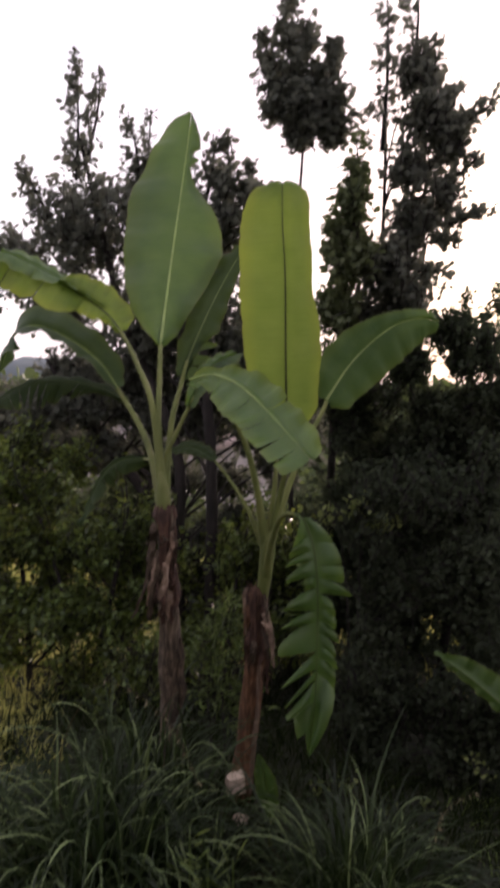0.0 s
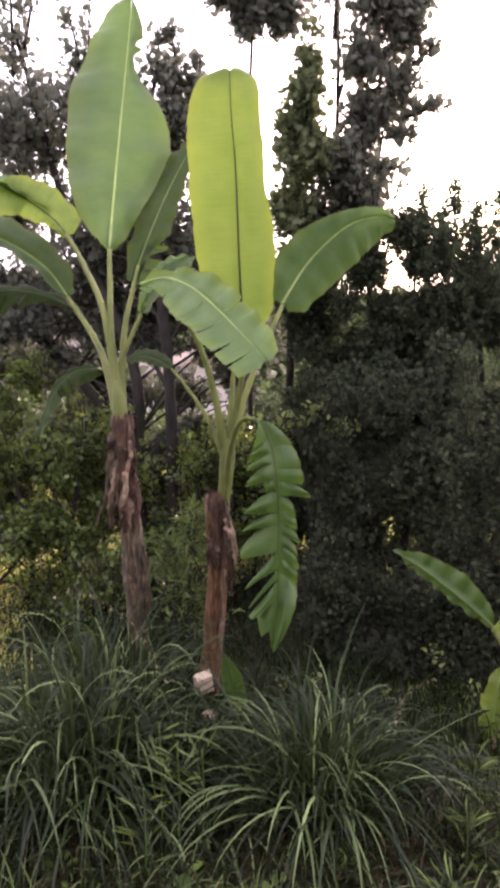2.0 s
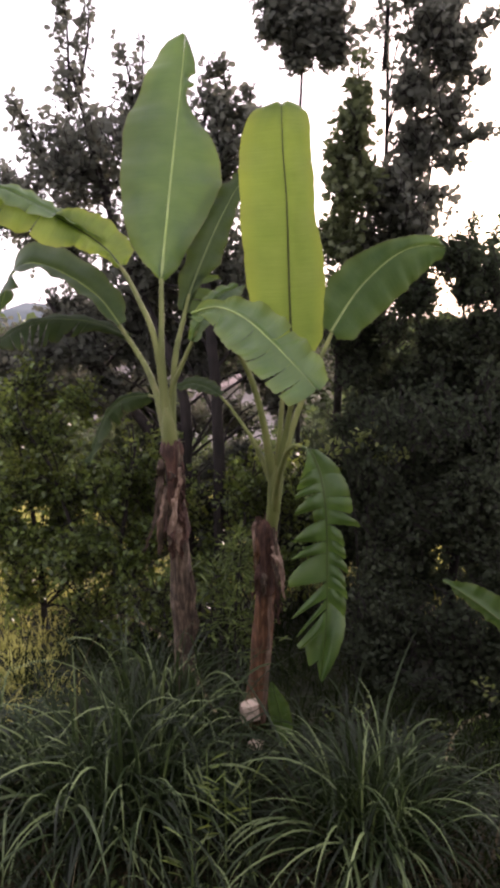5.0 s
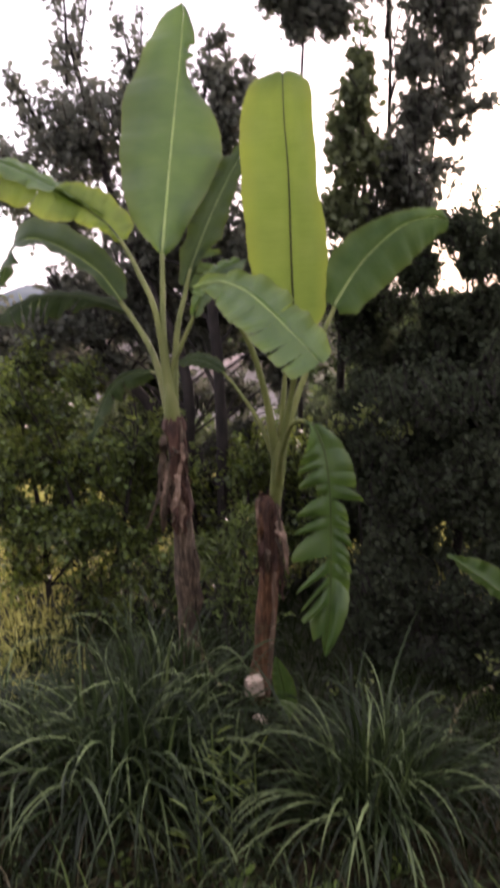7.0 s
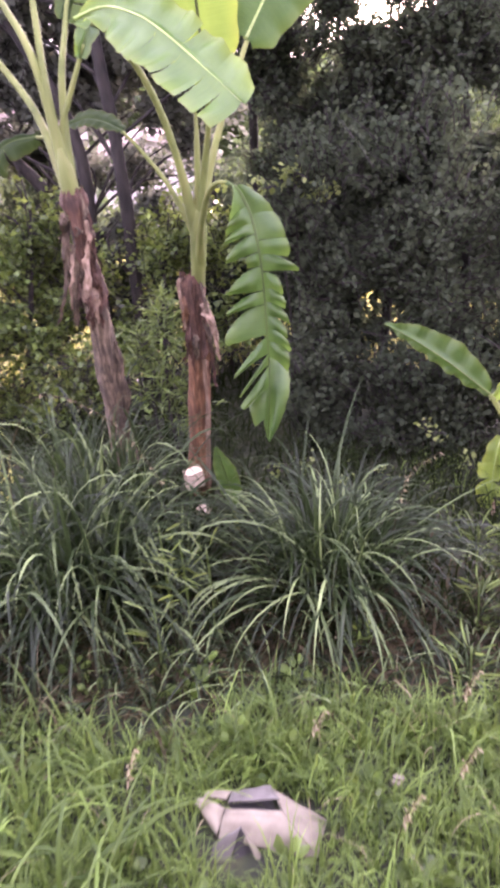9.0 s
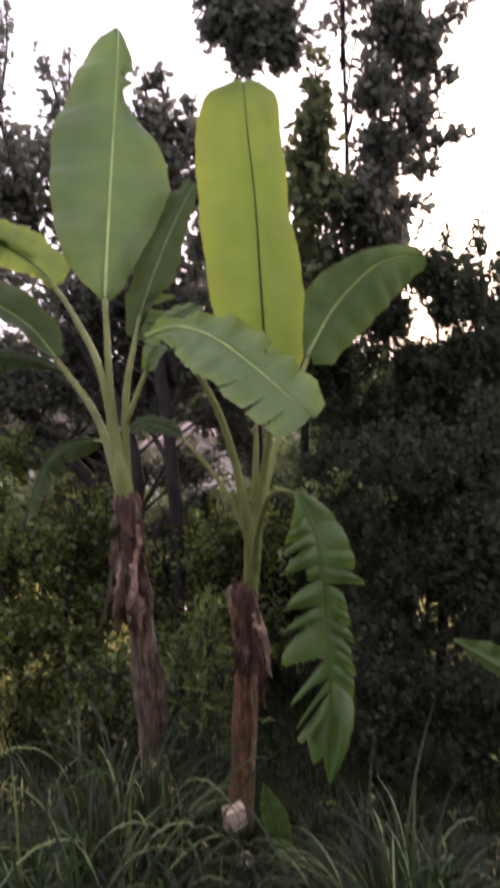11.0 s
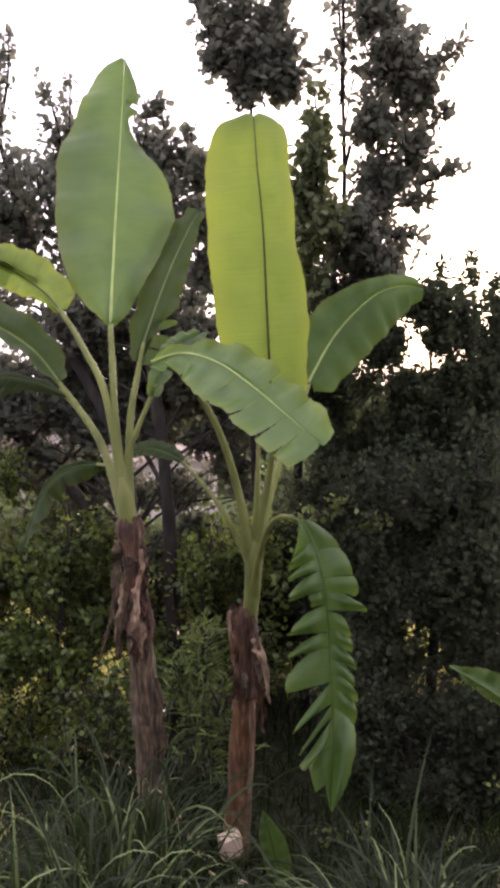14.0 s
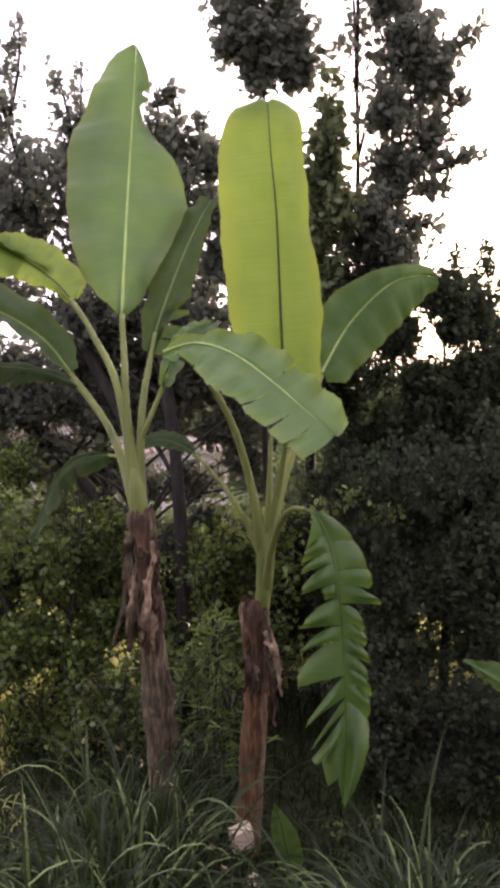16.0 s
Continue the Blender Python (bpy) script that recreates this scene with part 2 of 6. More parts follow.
M_BLOCK = surface("pale_broken_block", (0.58, 0.45, 0.33), (0.68, 0.56, 0.44), 7, 0.85, bump=0.0)
M_CARD = surface("faded_pinkish_card", (0.155, 0.135, 0.098), (0.232, 0.204, 0.154), 24, 0.8, bump=0.25, depth=0.003)
# Grey card: the raised flap's shadow is part of this colour.
M_CARD_GREY = surface("grey_shaded_card", (0.075, 0.068, 0.060), (0.13, 0.118, 0.105), 24, 0.8, bump=0.25, depth=0.003)
# Near-black card that paints the shade in the slot and the fold.
M_CARD_IN = surface("card_inside_shade", (0.018, 0.016, 0.017), (0.042, 0.037, 0.039), 24, 0.8, bump=0.25)
M_WALL = surface("whitewashed_wall", (0.38, 0.33, 0.32), (0.48, 0.42, 0.41), 3, 0.85, bump=0.1)
M_ROOF = surface("weathered_tile_roof", (0.25, 0.19, 0.17), (0.36, 0.28, 0.25), 5, 0.85, (8, 1, 1), 0.2)
M_WINDOW = surface("dark_window", (0.02, 0.022, 0.026), (0.04, 0.045, 0.05), 6, 0.15, bump=0.0)
M_ADDED_WALL = surface("added_wall_plaster", (0.15, 0.135, 0.12), (0.21, 0.19, 0.17), 5, 0.9, bump=0.2)
# Blue-grey tint paints the distance haze onto the wooded hills.
M_HILL = surface("far_hill_haze_tinted", (0.075, 0.10, 0.105), (0.12, 0.15, 0.16), 0.02, 0.9, bump=0.0)


def ground_material():
    """Soil and moss near the plants, straw-green grass in the open field."""
    mat, n, l, bsdf = nodes_of("soil_and_field")
    soil = noise_of(n, l, 14.0, 8.0)
    near = ramp_of(n, (0.3, (0.010, 0.012, 0.006)), (0.5, (0.019, 0.025, 0.009)), (0.7, (0.034, 0.031, 0.015)))
    l.new(soil.outputs["Fac"], near.inputs["Fac"])
    grass = noise_of(n, l, 1.1, 9.0)
    far = ramp_of(n, (0.3, (0.30, 0.29, 0.08)), (0.55, (0.48, 0.42, 0.15)), (0.75, (0.36, 0.36, 0.11)))
    l.new(grass.outputs["Fac"], far.inputs["Fac"])
    c, s = n.new("ShaderNodeTexCoord"), n.new("ShaderNodeSeparateXYZ")
    l.new(c.outputs["Object"], s.inputs[0])
    edge = n.new("ShaderNodeMapRange")
    edge.inputs["From Min"].default_value, edge.inputs["From Max"].default_value = 5.2, 6.4
    l.new(s.outputs["Y"], edge.inputs["Value"])
    wood = n.new("ShaderNodeMapRange")
    wood.inputs["From Min"].default_value, wood.inputs["From Max"].default_value = 11.0, 15.0
    l.new(s.outputs["Y"], wood.inputs["Value"])
    beyond = mixed(n, l, "MIX", wood.outputs[0], far.outputs["Color"], (0.07, 0.09, 0.03))
    l.new(mixed(n, l, "MIX", edge.outputs[0], near.outputs["Color"], beyond), bsdf.inputs["Base Color"])
    bsdf.inputs["Roughness"].default_value = 0.95
    bumped(n, l, bsdf, soil.outputs["Fac"], 0.8, 0.02)
    return mat


M_GROUND = ground_material()


# ---- building helpers ----
def mesh_of(name, verts, faces, mat, smooth=True, uvs=None):
    me = bpy.data.meshes.new(name)
    me.from_pydata([tuple(v) for v in verts], [], faces)
    me.materials.append(mat)
    if smooth:
        me.polygons.foreach_set("use_smooth", [True] * len(me.polygons))
    if uvs is not None:
        layer = me.uv_layers.new(name="blade")
        index = np.empty(len(me.loops), dtype=np.int32)
        me.loops.foreach_get("vertex_index", index)
        layer.data.foreach_set("uv", np.asarray(uvs, dtype=np.float32)[index].ravel())
    me.update()
    return me


def part(name, me, parent, label=""):
    """One mesh object under a thing or a part; the mesh is given in world coordinates."""
    ob = new(name, me)
    if parent is not None:
        ob.parent = parent
        ob.matrix_parent_inverse = Matrix.Translation(-parent.location)
    if label:
        ob["label"] = label
    return ob


def thing(name, at, label, category, group="", kind=""):
    e = new(name)
    e.location, e.empty_display_size = at, 0.1
    return tagged(e, label, category, group, kind)


def spline(points, count):
    """Points at even steps along a smooth line through the given ones."""
    p = [Vector(q) for q in points]
    p = [p[0] * 2 - p[1]] + p + [p[-1] * 2 - p[-2]]
    fine = []
    for i in range(1, len(p) - 2):
        for k in range(16):
            s = k / 16
            fine.append(0.5 * (2 * p[i] + (p[i + 1] - p[i - 1]) * s + (2 * p[i - 1] - 5 * p[i] + 4 * p[i + 1] - p[i + 2]) * s * s
                               + (3 * p[i] - p[i - 1] - 3 * p[i + 1] + p[i + 2]) * s ** 3))
    fine.append(p[-2])
    far = [0.0]
    for a, b in zip(fine, fine[1:]):
        far.append(far[-1] + (b - a).length)
    out, j = [], 0
    for k in range(count):
        d = far[-1] * k / (count - 1)
        while j < len(far) - 2 and far[j + 1] < d:
            j += 1
        s = (d - far[j]) / max(1e-9, far[j + 1] - far[j])
        out.append(fine[j].lerp(fine[j + 1], min(1, max(0, s))))
    return out, far[-1]


def along(table, u):
    """A value from (place, value) pairs, eased between them."""
    for (a, x), (b, y) in zip(table, table[1:]):
        if u <= b:
            s = min(1, max(0, (u - a) / max(1e-9, b - a)))
            return x + (y - x) * s
    return table[-1][1]


def tube(points, radii, sides=10, wobble=0.0, seed=0, flat=1.0):
    """Verts and faces of a tapering tube; radii: (place, radius) pairs."""
    verts, faces, side = [], [], Vector((1, 0, 0))
    count = len(points)
    for i, c in enumerate(points):
        t = (points[min(i + 1, count - 1)] - points[max(i - 1, 0)]).normalized()
        side = (side - t * side.dot(t)).normalized()
        up = t.cross(side)
        r = along(radii, i / (count - 1))
        for k in range(sides):
            a = 2 * math.pi * k / sides
            q = r * (1 + wobble * noise.noise((c.x * 9 + 3 * math.cos(a) + seed, c.y * 9 + 3 * math.sin(a), c.z * 7)))
            verts.append(c + side * math.cos(a) * q + up * math.sin(a) * q * flat)
    for i in range(count - 1):
        for k in range(sides):
            a, b = i * sides + k, i * sides + (k + 1) % sides
            faces.append((a, b, b + sides, a + sides))
    faces.append(tuple(range(sides - 1, -1, -1)))
    faces.append(tuple(range((count - 1) * sides, count * sides)))
    return verts, faces


# ---- ground: one sheet from the plants to the horizon ----
def ground_height(x, y):
    z = -0.055 - 0.065 * min(1.0, max(0.0, (3.1 - y) / 1.1)) - 0.11 * max(0.0, min(1.6, x - 0.25)) + 0.02 * noise.noise((x * 1.3, y * 1.3, 0.4)) + 0.008 * noise.noise((x * 6, y * 6, 2.0))
    s = min(1.0, max(0.0, (y - 8.0) / 13.0))
    z -= 2.7 * s * s * (3 - 2 * s)
    far = max(0.0, y - 120.0)
    return z + 0.02 * far * (1 if y > 120 else 0) * 0.2


def build_ground():
    def steps(lo, hi, near_lo, near_hi, fine):
        xs = list(np.arange(near_lo, near_hi + 1e-6, fine))
        d, x = fine, near_hi
        while x < hi:
            d *= 1.35
            x += d
            xs.append(min(x, hi))
        d, x = fine, near_lo
        while x > lo:
            d *= 1.35
            x -= d
            xs.insert(0, max(x, lo))
        return xs
    xs, ys = steps(-900, 900, -3, 3, 0.12), steps(-400, 1500, -1, 7, 0.12)
    verts = [(x, y, ground_height(x, y)) for y in ys for x in xs]
    w = len(xs)
    faces = [(j * w + i, j * w + i + 1, (j + 1) * w + i + 1, (j + 1) * w + i) for j in range(len(ys) - 1) for i in range(w - 1)]
    ob = new("ground", mesh_of("ground", verts, faces, M_GROUND))
    tagged(ob, "mossy soil under the plants running into a yellow-green grass field", "ground", kind="structure")


build_ground()


def box_mesh(name, lo, hi, mat, bevel=0.0):
    bm = bmesh.new()
    bmesh.ops.create_cube(bm, size=1)
    for v in bm.verts:
        v.co = Vector([lo[k] + (v.co[k] + 0.5) * (hi[k] - lo[k]) for k in range(3)])
    if bevel:
        bmesh.ops.bevel(bm, geom=list(bm.edges), offset=bevel, segments=2, affect="EDGES")
    me = bpy.data.meshes.new(name)
    bm.to_mesh(me)
    bm.free()
    me.materials.append(mat)
    return me


def build_wall_behind():
    """An unseen plain wall, added behind the camera to close the yard and cut frontal sky light."""
    ob = new("wall_sky_blocker", box_mesh("wall_sky_blocker", (-9, -3.2, -0.4), (9, -2.9, 4.6), M_ADDED_WALL))
    tagged(ob, "plain plaster wall added out of view to hold back sky light", "wall", kind="structure")


def build_hills():
    rng = random.Random(5)
    xs = np.linspace(-520, 420, 70)
    verts, faces = [], []
    for row, (y, k) in enumerate(((620, 0.0), (680, 0.6), (760, 1.0), (900, 0.5))):
        for x in xs:
            h = 16 + 14 * noise.noise((x * 0.008, 3.1, 0)) + 7 * noise.noise((x * 0.03, 8.0, 0)) + 10 * math.exp(-((x + 260) / 120) ** 2)
            verts.append((x, y + 10 * rng.random(), -4 + k * (h + 6)))
    w = len(xs)
    for j in range(3):
        faces += [(j * w + i, j * w + i + 1, (j + 1) * w + i + 1, (j + 1) * w + i) for i in range(w - 1)]
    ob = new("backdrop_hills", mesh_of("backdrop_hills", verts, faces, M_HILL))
    tagged(ob, "low wooded hills on the skyline, haze tinted blue-grey into their colour", "hills", kind="structure")


build_hills()
build_wall_behind()


def build_house(x0, x1, y, base, eaves, label, windows):
    """A far single-storey house with a low pitched roof: walls, roof, windows with frames."""
    depth, over = 6.0, 0.35
    h = thing("house", ((x0 + x1) / 2, y + depth / 2, base), label, "house")
    part("wall", box_mesh("wall", (x0, y, base), (x1, y + depth, eaves), M_WALL), h)
    ridge = eaves + 0.16 * (x1 - x0)
    mid = (x0 + x1) / 2
    v = []
    for yy in (y - over, y + depth + over):
        for (xx, zz) in ((x0 - over, eaves - 0.06), (mid, ridge), (x1 + over, eaves - 0.06), (x1 + over, eaves + 0.06), (mid, ridge + 0.14), (x0 - over, eaves + 0.06)):
            v.append((xx, yy, zz))
    f = [(k, (k + 1) % 6, (k + 1) % 6 + 6, k + 6) for k in range(6)] + [(5, 4, 3, 2, 1, 0), (6, 7, 8, 9, 10, 11)]
    part("roof", mesh_of("roof", v, f, M_ROOF, False), h, "weathered brownish roof")
    for k in range(14):
        for side in (-1, 1):
            f0, f1 = (k + 0.3) / 14, (k + 0.55) / 14
            half = (x1 - x0) / 2 + over
            at = [(mid + side * half * f, ridge + 0.145 - (ridge + 0.08 - eaves) * f) for f in (f0, f1)]
            lo, hi = sorted(q[0] for q in at)
            part("tile_course", box_mesh("tile_course", (lo, y - over, min(q[1] for q in at) - 0.02), (hi, y + depth + over, max(q[1] for q in at) + 0.04), M_ROOF), h)
    gable = [(x0, y - 0.004, eaves), (x1, y - 0.004, eaves), (mid, y - 0.004, ridge), (x0, y + 0.15, eaves), (x1, y + 0.15, eaves), (mid, y + 0.15, ridge)]
    part("gable", mesh_of("gable", gable, [(0, 1, 2), (5, 4, 3), (0, 3, 4, 1), (1, 4, 5, 2), (2, 5, 3, 0)], M_WALL, False), h)
    for wx, ww in windows:
        top = base + 0.82 * (eaves - base)
        w = part("window", box_mesh("window", (wx, y - 0.05, base + 0.4 * (eaves - base)), (wx + ww, y - 0.01, top), M_WINDOW), h, "dark window pane")
        part("window_frame", box_mesh("window_frame", (wx - 0.06, y - 0.07, top), (wx + ww + 0.06, y - 0.008, top + 0.08), M_WALL), w)


build_house(-1.6, 1.25, 26.0, ground_height(0, 26.0), -0.25, "small white house with a brownish roof beyond the trees", ((-1.25, 0.3),))
build_house(-6.2, -2.6, 30.0, ground_height(-4, 30.0), 0.55, "white house with dark windows behind the trees", ((-5.6, 0.8), (-4.3, 0.8), (-3.4, 0.5)))


# ---- banana plants ----
def banana_leaf(plant, pet, rib, right, left, wr, wl, mat, rib_mat, tears_r=(), tears_l=(), curl=0.0, wave=0.006, seed=0,
                pet_r=0.017, skew=0.06, lobe=0.03, label="", freq=38.0, root=None, gape=0.016, ragged=0.2, bulge=0.0, mat_r=None):
    """A leaf: petiole and rib through the given points, two half blades that lie along the ways right and left, torn at the given places.
    wr, wl: widths in metres along the rib."""
    rng = random.Random(seed)
    count = 90
    line, length = spline(rib, count)

    def on(u):
        f = min(1, max(0, u)) * (count - 1)
        i = min(int(f), count - 2)
        return line[i].lerp(line[i + 1], f - i)

    def way(u):
        f = min(count - 2, max(1, int(u * (count - 1))))
        return (line[f + 1] - line[f - 1]).normalized()

    verts, faces, uvs = [], [], []
    for hint, table, tears, sign in ((Vector(right), wr, tears_r, 1), (Vector(left), wl, tears_l, -1)):
        cuts = [0.0, *tears, 1.0]
        for a, b in zip(cuts, cuts[1:]):
            rows = max(3, int((b - a) * 70) + 1)
            cols = 9
            first = len(verts)
            torn_a, torn_b = a > 0, b < 1
            droop, twist = (rng.uniform(-1, 1) * lobe, rng.uniform(-0.5, 1) * lobe) if (torn_a or torn_b) and tears else (0.0, 0.0)
            short = rng.uniform(1 - ragged, 1 + 0.3 * ragged) if tears else 1.0
            gap = 0.0015 + gape * rng.random() ** 2
            for i in range(rows):
                s = i / (rows - 1)
                for k in range(cols):
                    v = k / (cols - 1)
                    u = a + (b - a) * s
                    squeeze = gap / length * v ** 1.3
                    lo, hi = a + (squeeze if torn_a else 0), b - (squeeze if torn_b else 0)
                    u_here = lo + (hi - lo) * s + skew * v * (1 - u) * u * 2
                    t = way(u)
                    d = (hint - t * hint.dot(t)).normalized()
                    up = d.cross(t) * sign
                    w = along(table, u) * short
                    if tears and (torn_a or torn_b):
                        w *= 1 - 0.5 * ragged * (2 * s - 1) ** 4
                    swell = bulge * math.sin(math.pi * s) * v if torn_a or torn_b else 0.0
                    w += 0.004 * noise.noise((u * 30, seed, sign)) * v
                    ripple = wave * v * (math.sin(u * freq + seed + sign) + 0.7 * noise.noise((u * 24, seed * 1.7, v)))
                    off = curl * v * v + droop * v * v + twist * v * (s - 0.5) * 2 + ripple - swell + 0.012 * math.sin(min(1, v * 4) * math.pi / 2)
                    verts.append(on(u_here) + d * (w * v + 0.0015) + up * off)
                    uvs.append((u_here * length, sign * v))
            for i in range(rows - 1):
                for k in range(cols - 1):
                    q = first + i * cols + k
                    f = (q, q + 1, q + cols + 1, q + cols)
                    faces.append(f if sign > 0 else f[::-1])
        if sign > 0:
            on_right = len(faces)
    me = mesh_of("leaf", verts, faces, mat, True, uvs)
    if mat_r:
        me.materials.append(mat_r)
        me.polygons.foreach_set("material_index", [1] * on_right + [0] * (len(faces) - on_right))
    leaf = part("leaf", me, plant, label)
    rib_and_stalk(leaf, line, pet, root, pet_r, rib_mat, seed)
    return leaf


def rib_and_stalk(leaf, line, pet, root, pet_r, rib_mat, seed):
    tv, tf = tube(line, ((0, pet_r * 0.5), (0.15, pet_r * 0.3), (0.6, pet_r * 0.18), (1, 0.001)), 8, 0.05, seed, 0.8)
    part("midrib", mesh_of("midrib", tv, tf, rib_mat), leaf)
    if pet:
        stalk, _ = spline([root, *pet[1:]] if root else pet, 26)
        pv, pf = tube(stalk, ((0, pet_r * 1.45), (0.15, pet_r * 1.15), (0.32, pet_r * 0.82), (0.8, pet_r * 0.58), (1, pet_r * 0.5)), 10, 0.06, seed, 0.85)
        part("petiole", mesh_of("petiole", pv, pf, M_STEM_GREEN), leaf)


def strip_leaf(plant, pet, rib, right, left, strips_r, strips_l, mat, rib_mat, seed, pet_r, root, label):
    """A hanging leaf torn into strips. Each strip: its start and end on the rib, start and end of its outer edge along the rib, and its two lengths."""
    rng = random.Random(seed)
    line, length = spline(rib, 90)

    def on(u):
        f = min(0.9999, max(0, u)) * 89
        return line[int(f)].lerp(line[int(f) + 1], f - int(f)), (line[int(f) + 1] - line[max(0, int(f) - 1)]).normalized()

    verts, faces, uvs = [], [], []
    for hint, strips, sign in ((Vector(right), strips_r, 1), (Vector(left), strips_l, -1)):
        for a, b, c, d, wa, wb in strips:
            rows, cols, first = max(5, int((b - a) * 50)), 10, len(verts)
            tilt, curl, ruck = rng.uniform(-0.3, 0.35), rng.uniform(-0.015, 0.03), rng.uniform(0, 6)
            round_by = 0.55 if b - a < 0.09 else 0.12
            for i in range(rows):
                s = i / (rows - 1)
                for k in range(cols):
                    v = k / (cols - 1)
                    g = v ** (1.2 if c - a > 0.1 else 2.3 - 0.9 * s)
                    u = (a + (b - a) * s) * (1 - g) + (c + (d - c) * s) * g
                    p, t = on(u)
                    side = (hint - t * hint.dot(t)).normalized()
                    up = side.cross(t) * sign
                    w = (wa + (wb - wa) * (s ** 2.0 if b - a > 0.25 and sign > 0 else s)) * (1 - 0.07 * (2 * s - 1) ** 4) + 0.006 * noise.noise((s * 8, ruck, seed))
                    span = (b - a) * length
                    off = (tilt * (s - 0.5) * span - round_by * span * math.sin(math.pi * s) * min(1, 2 * v)) * min(1.0, v * 3) + curl * v * v + 0.004 * v * math.sin(s * 9 + ruck) - 0.005 * math.sin(min(1, v * 4) * math.pi / 2)
                    verts.append(p + side * (w * v + 0.0015) + up * off)
                    uvs.append((u * length, sign * v * 0.97))
            for i in range(rows - 1):
                for k in range(cols - 1):
                    q = first + i * cols + k
                    f = (q, q + 1, q + cols + 1, q + cols)
                    faces.append(f if sign > 0 else f[::-1])
    leaf = part("leaf", mesh_of("leaf", verts, faces, mat, True, uvs), plant, label)
    rib_and_stalk(leaf, line, pet, root, pet_r, rib_mat, seed)


def dry_flap(plant, points, width, mat, seed, roll=0.22, name="dry_flap"):
    """A strip of papery dead sheath: curled across, ragged at the end."""
    rng = random.Random(seed)
    line, length = spline(points, 18)
    verts, faces, cols = [], [], 7
    for i, c in enumerate(line):
        t = (line[min(i + 1, 17)] - line[max(i - 1, 0)]).normalized()
        d = Vector((1, 0.25, 0))
        d = (d - t * d.dot(t)).normalized()
        up = d.cross(t)
        u = i / 17
        w = width * (0.75 + 0.3 * math.sin(u * 3.1 + seed) + 0.3 * noise.noise((u * 5, seed, 0.0)) + 0.25 * noise.noise((u * 17, seed, 3.0))) * (1 - 0.8 * u ** 3)
        turn = 0.9 * noise.noise((u * 2.0, seed * 3.0, 7.0)) + 0.5 * u * math.sin(seed)
        d, up = d * math.cos(turn) + up * math.sin(turn), up * math.cos(turn) - d * math.sin(turn)
        c = c + Vector((0.016 * noise.noise((u * 4, seed, 2.0)), -0.010 * abs(noise.noise((u * 5, seed, 4.0))), 0))
        for k in range(cols):
            v = k / (cols - 1) * 2 - 1
            jag = 0.02 * (rng.random() - 0.5) * (u > 0.9)
            verts.append(c + d * (w * v) - up * (roll * w * (1 - v * v)) + up * 0.012 * noise.noise((u * 9, v * 2.5, seed)) + t * jag)
    for i in range(17):
        for k in range(cols - 1):
            q = i * cols + k
            faces.append((q, q + 1, q + cols + 1, q + cols))
    return part(name, mesh_of(name, verts, faces, mat), plant)


def stem_piece(plant, name, points, radii, mat, seed, label="", wobble=0.16, ragged=0.0):
    line, _ = spline(points, 40)
    v, f = tube(line, radii, 24, wobble, seed)
    if ragged:
        f.pop()
        for i in range(34, 40):
            for k in range(24):
                lift = ragged * (noise.noise((k * 0.9, seed, 1.3)) + 0.5 * noise.noise((k * 2.3, seed, 5.0))) * (i - 33) / 6
                v[i * 24 + k] = v[i * 24 + k] + Vector((0, 0, lift))
    return part(name, mesh_of(name, v, f, mat), plant, label)


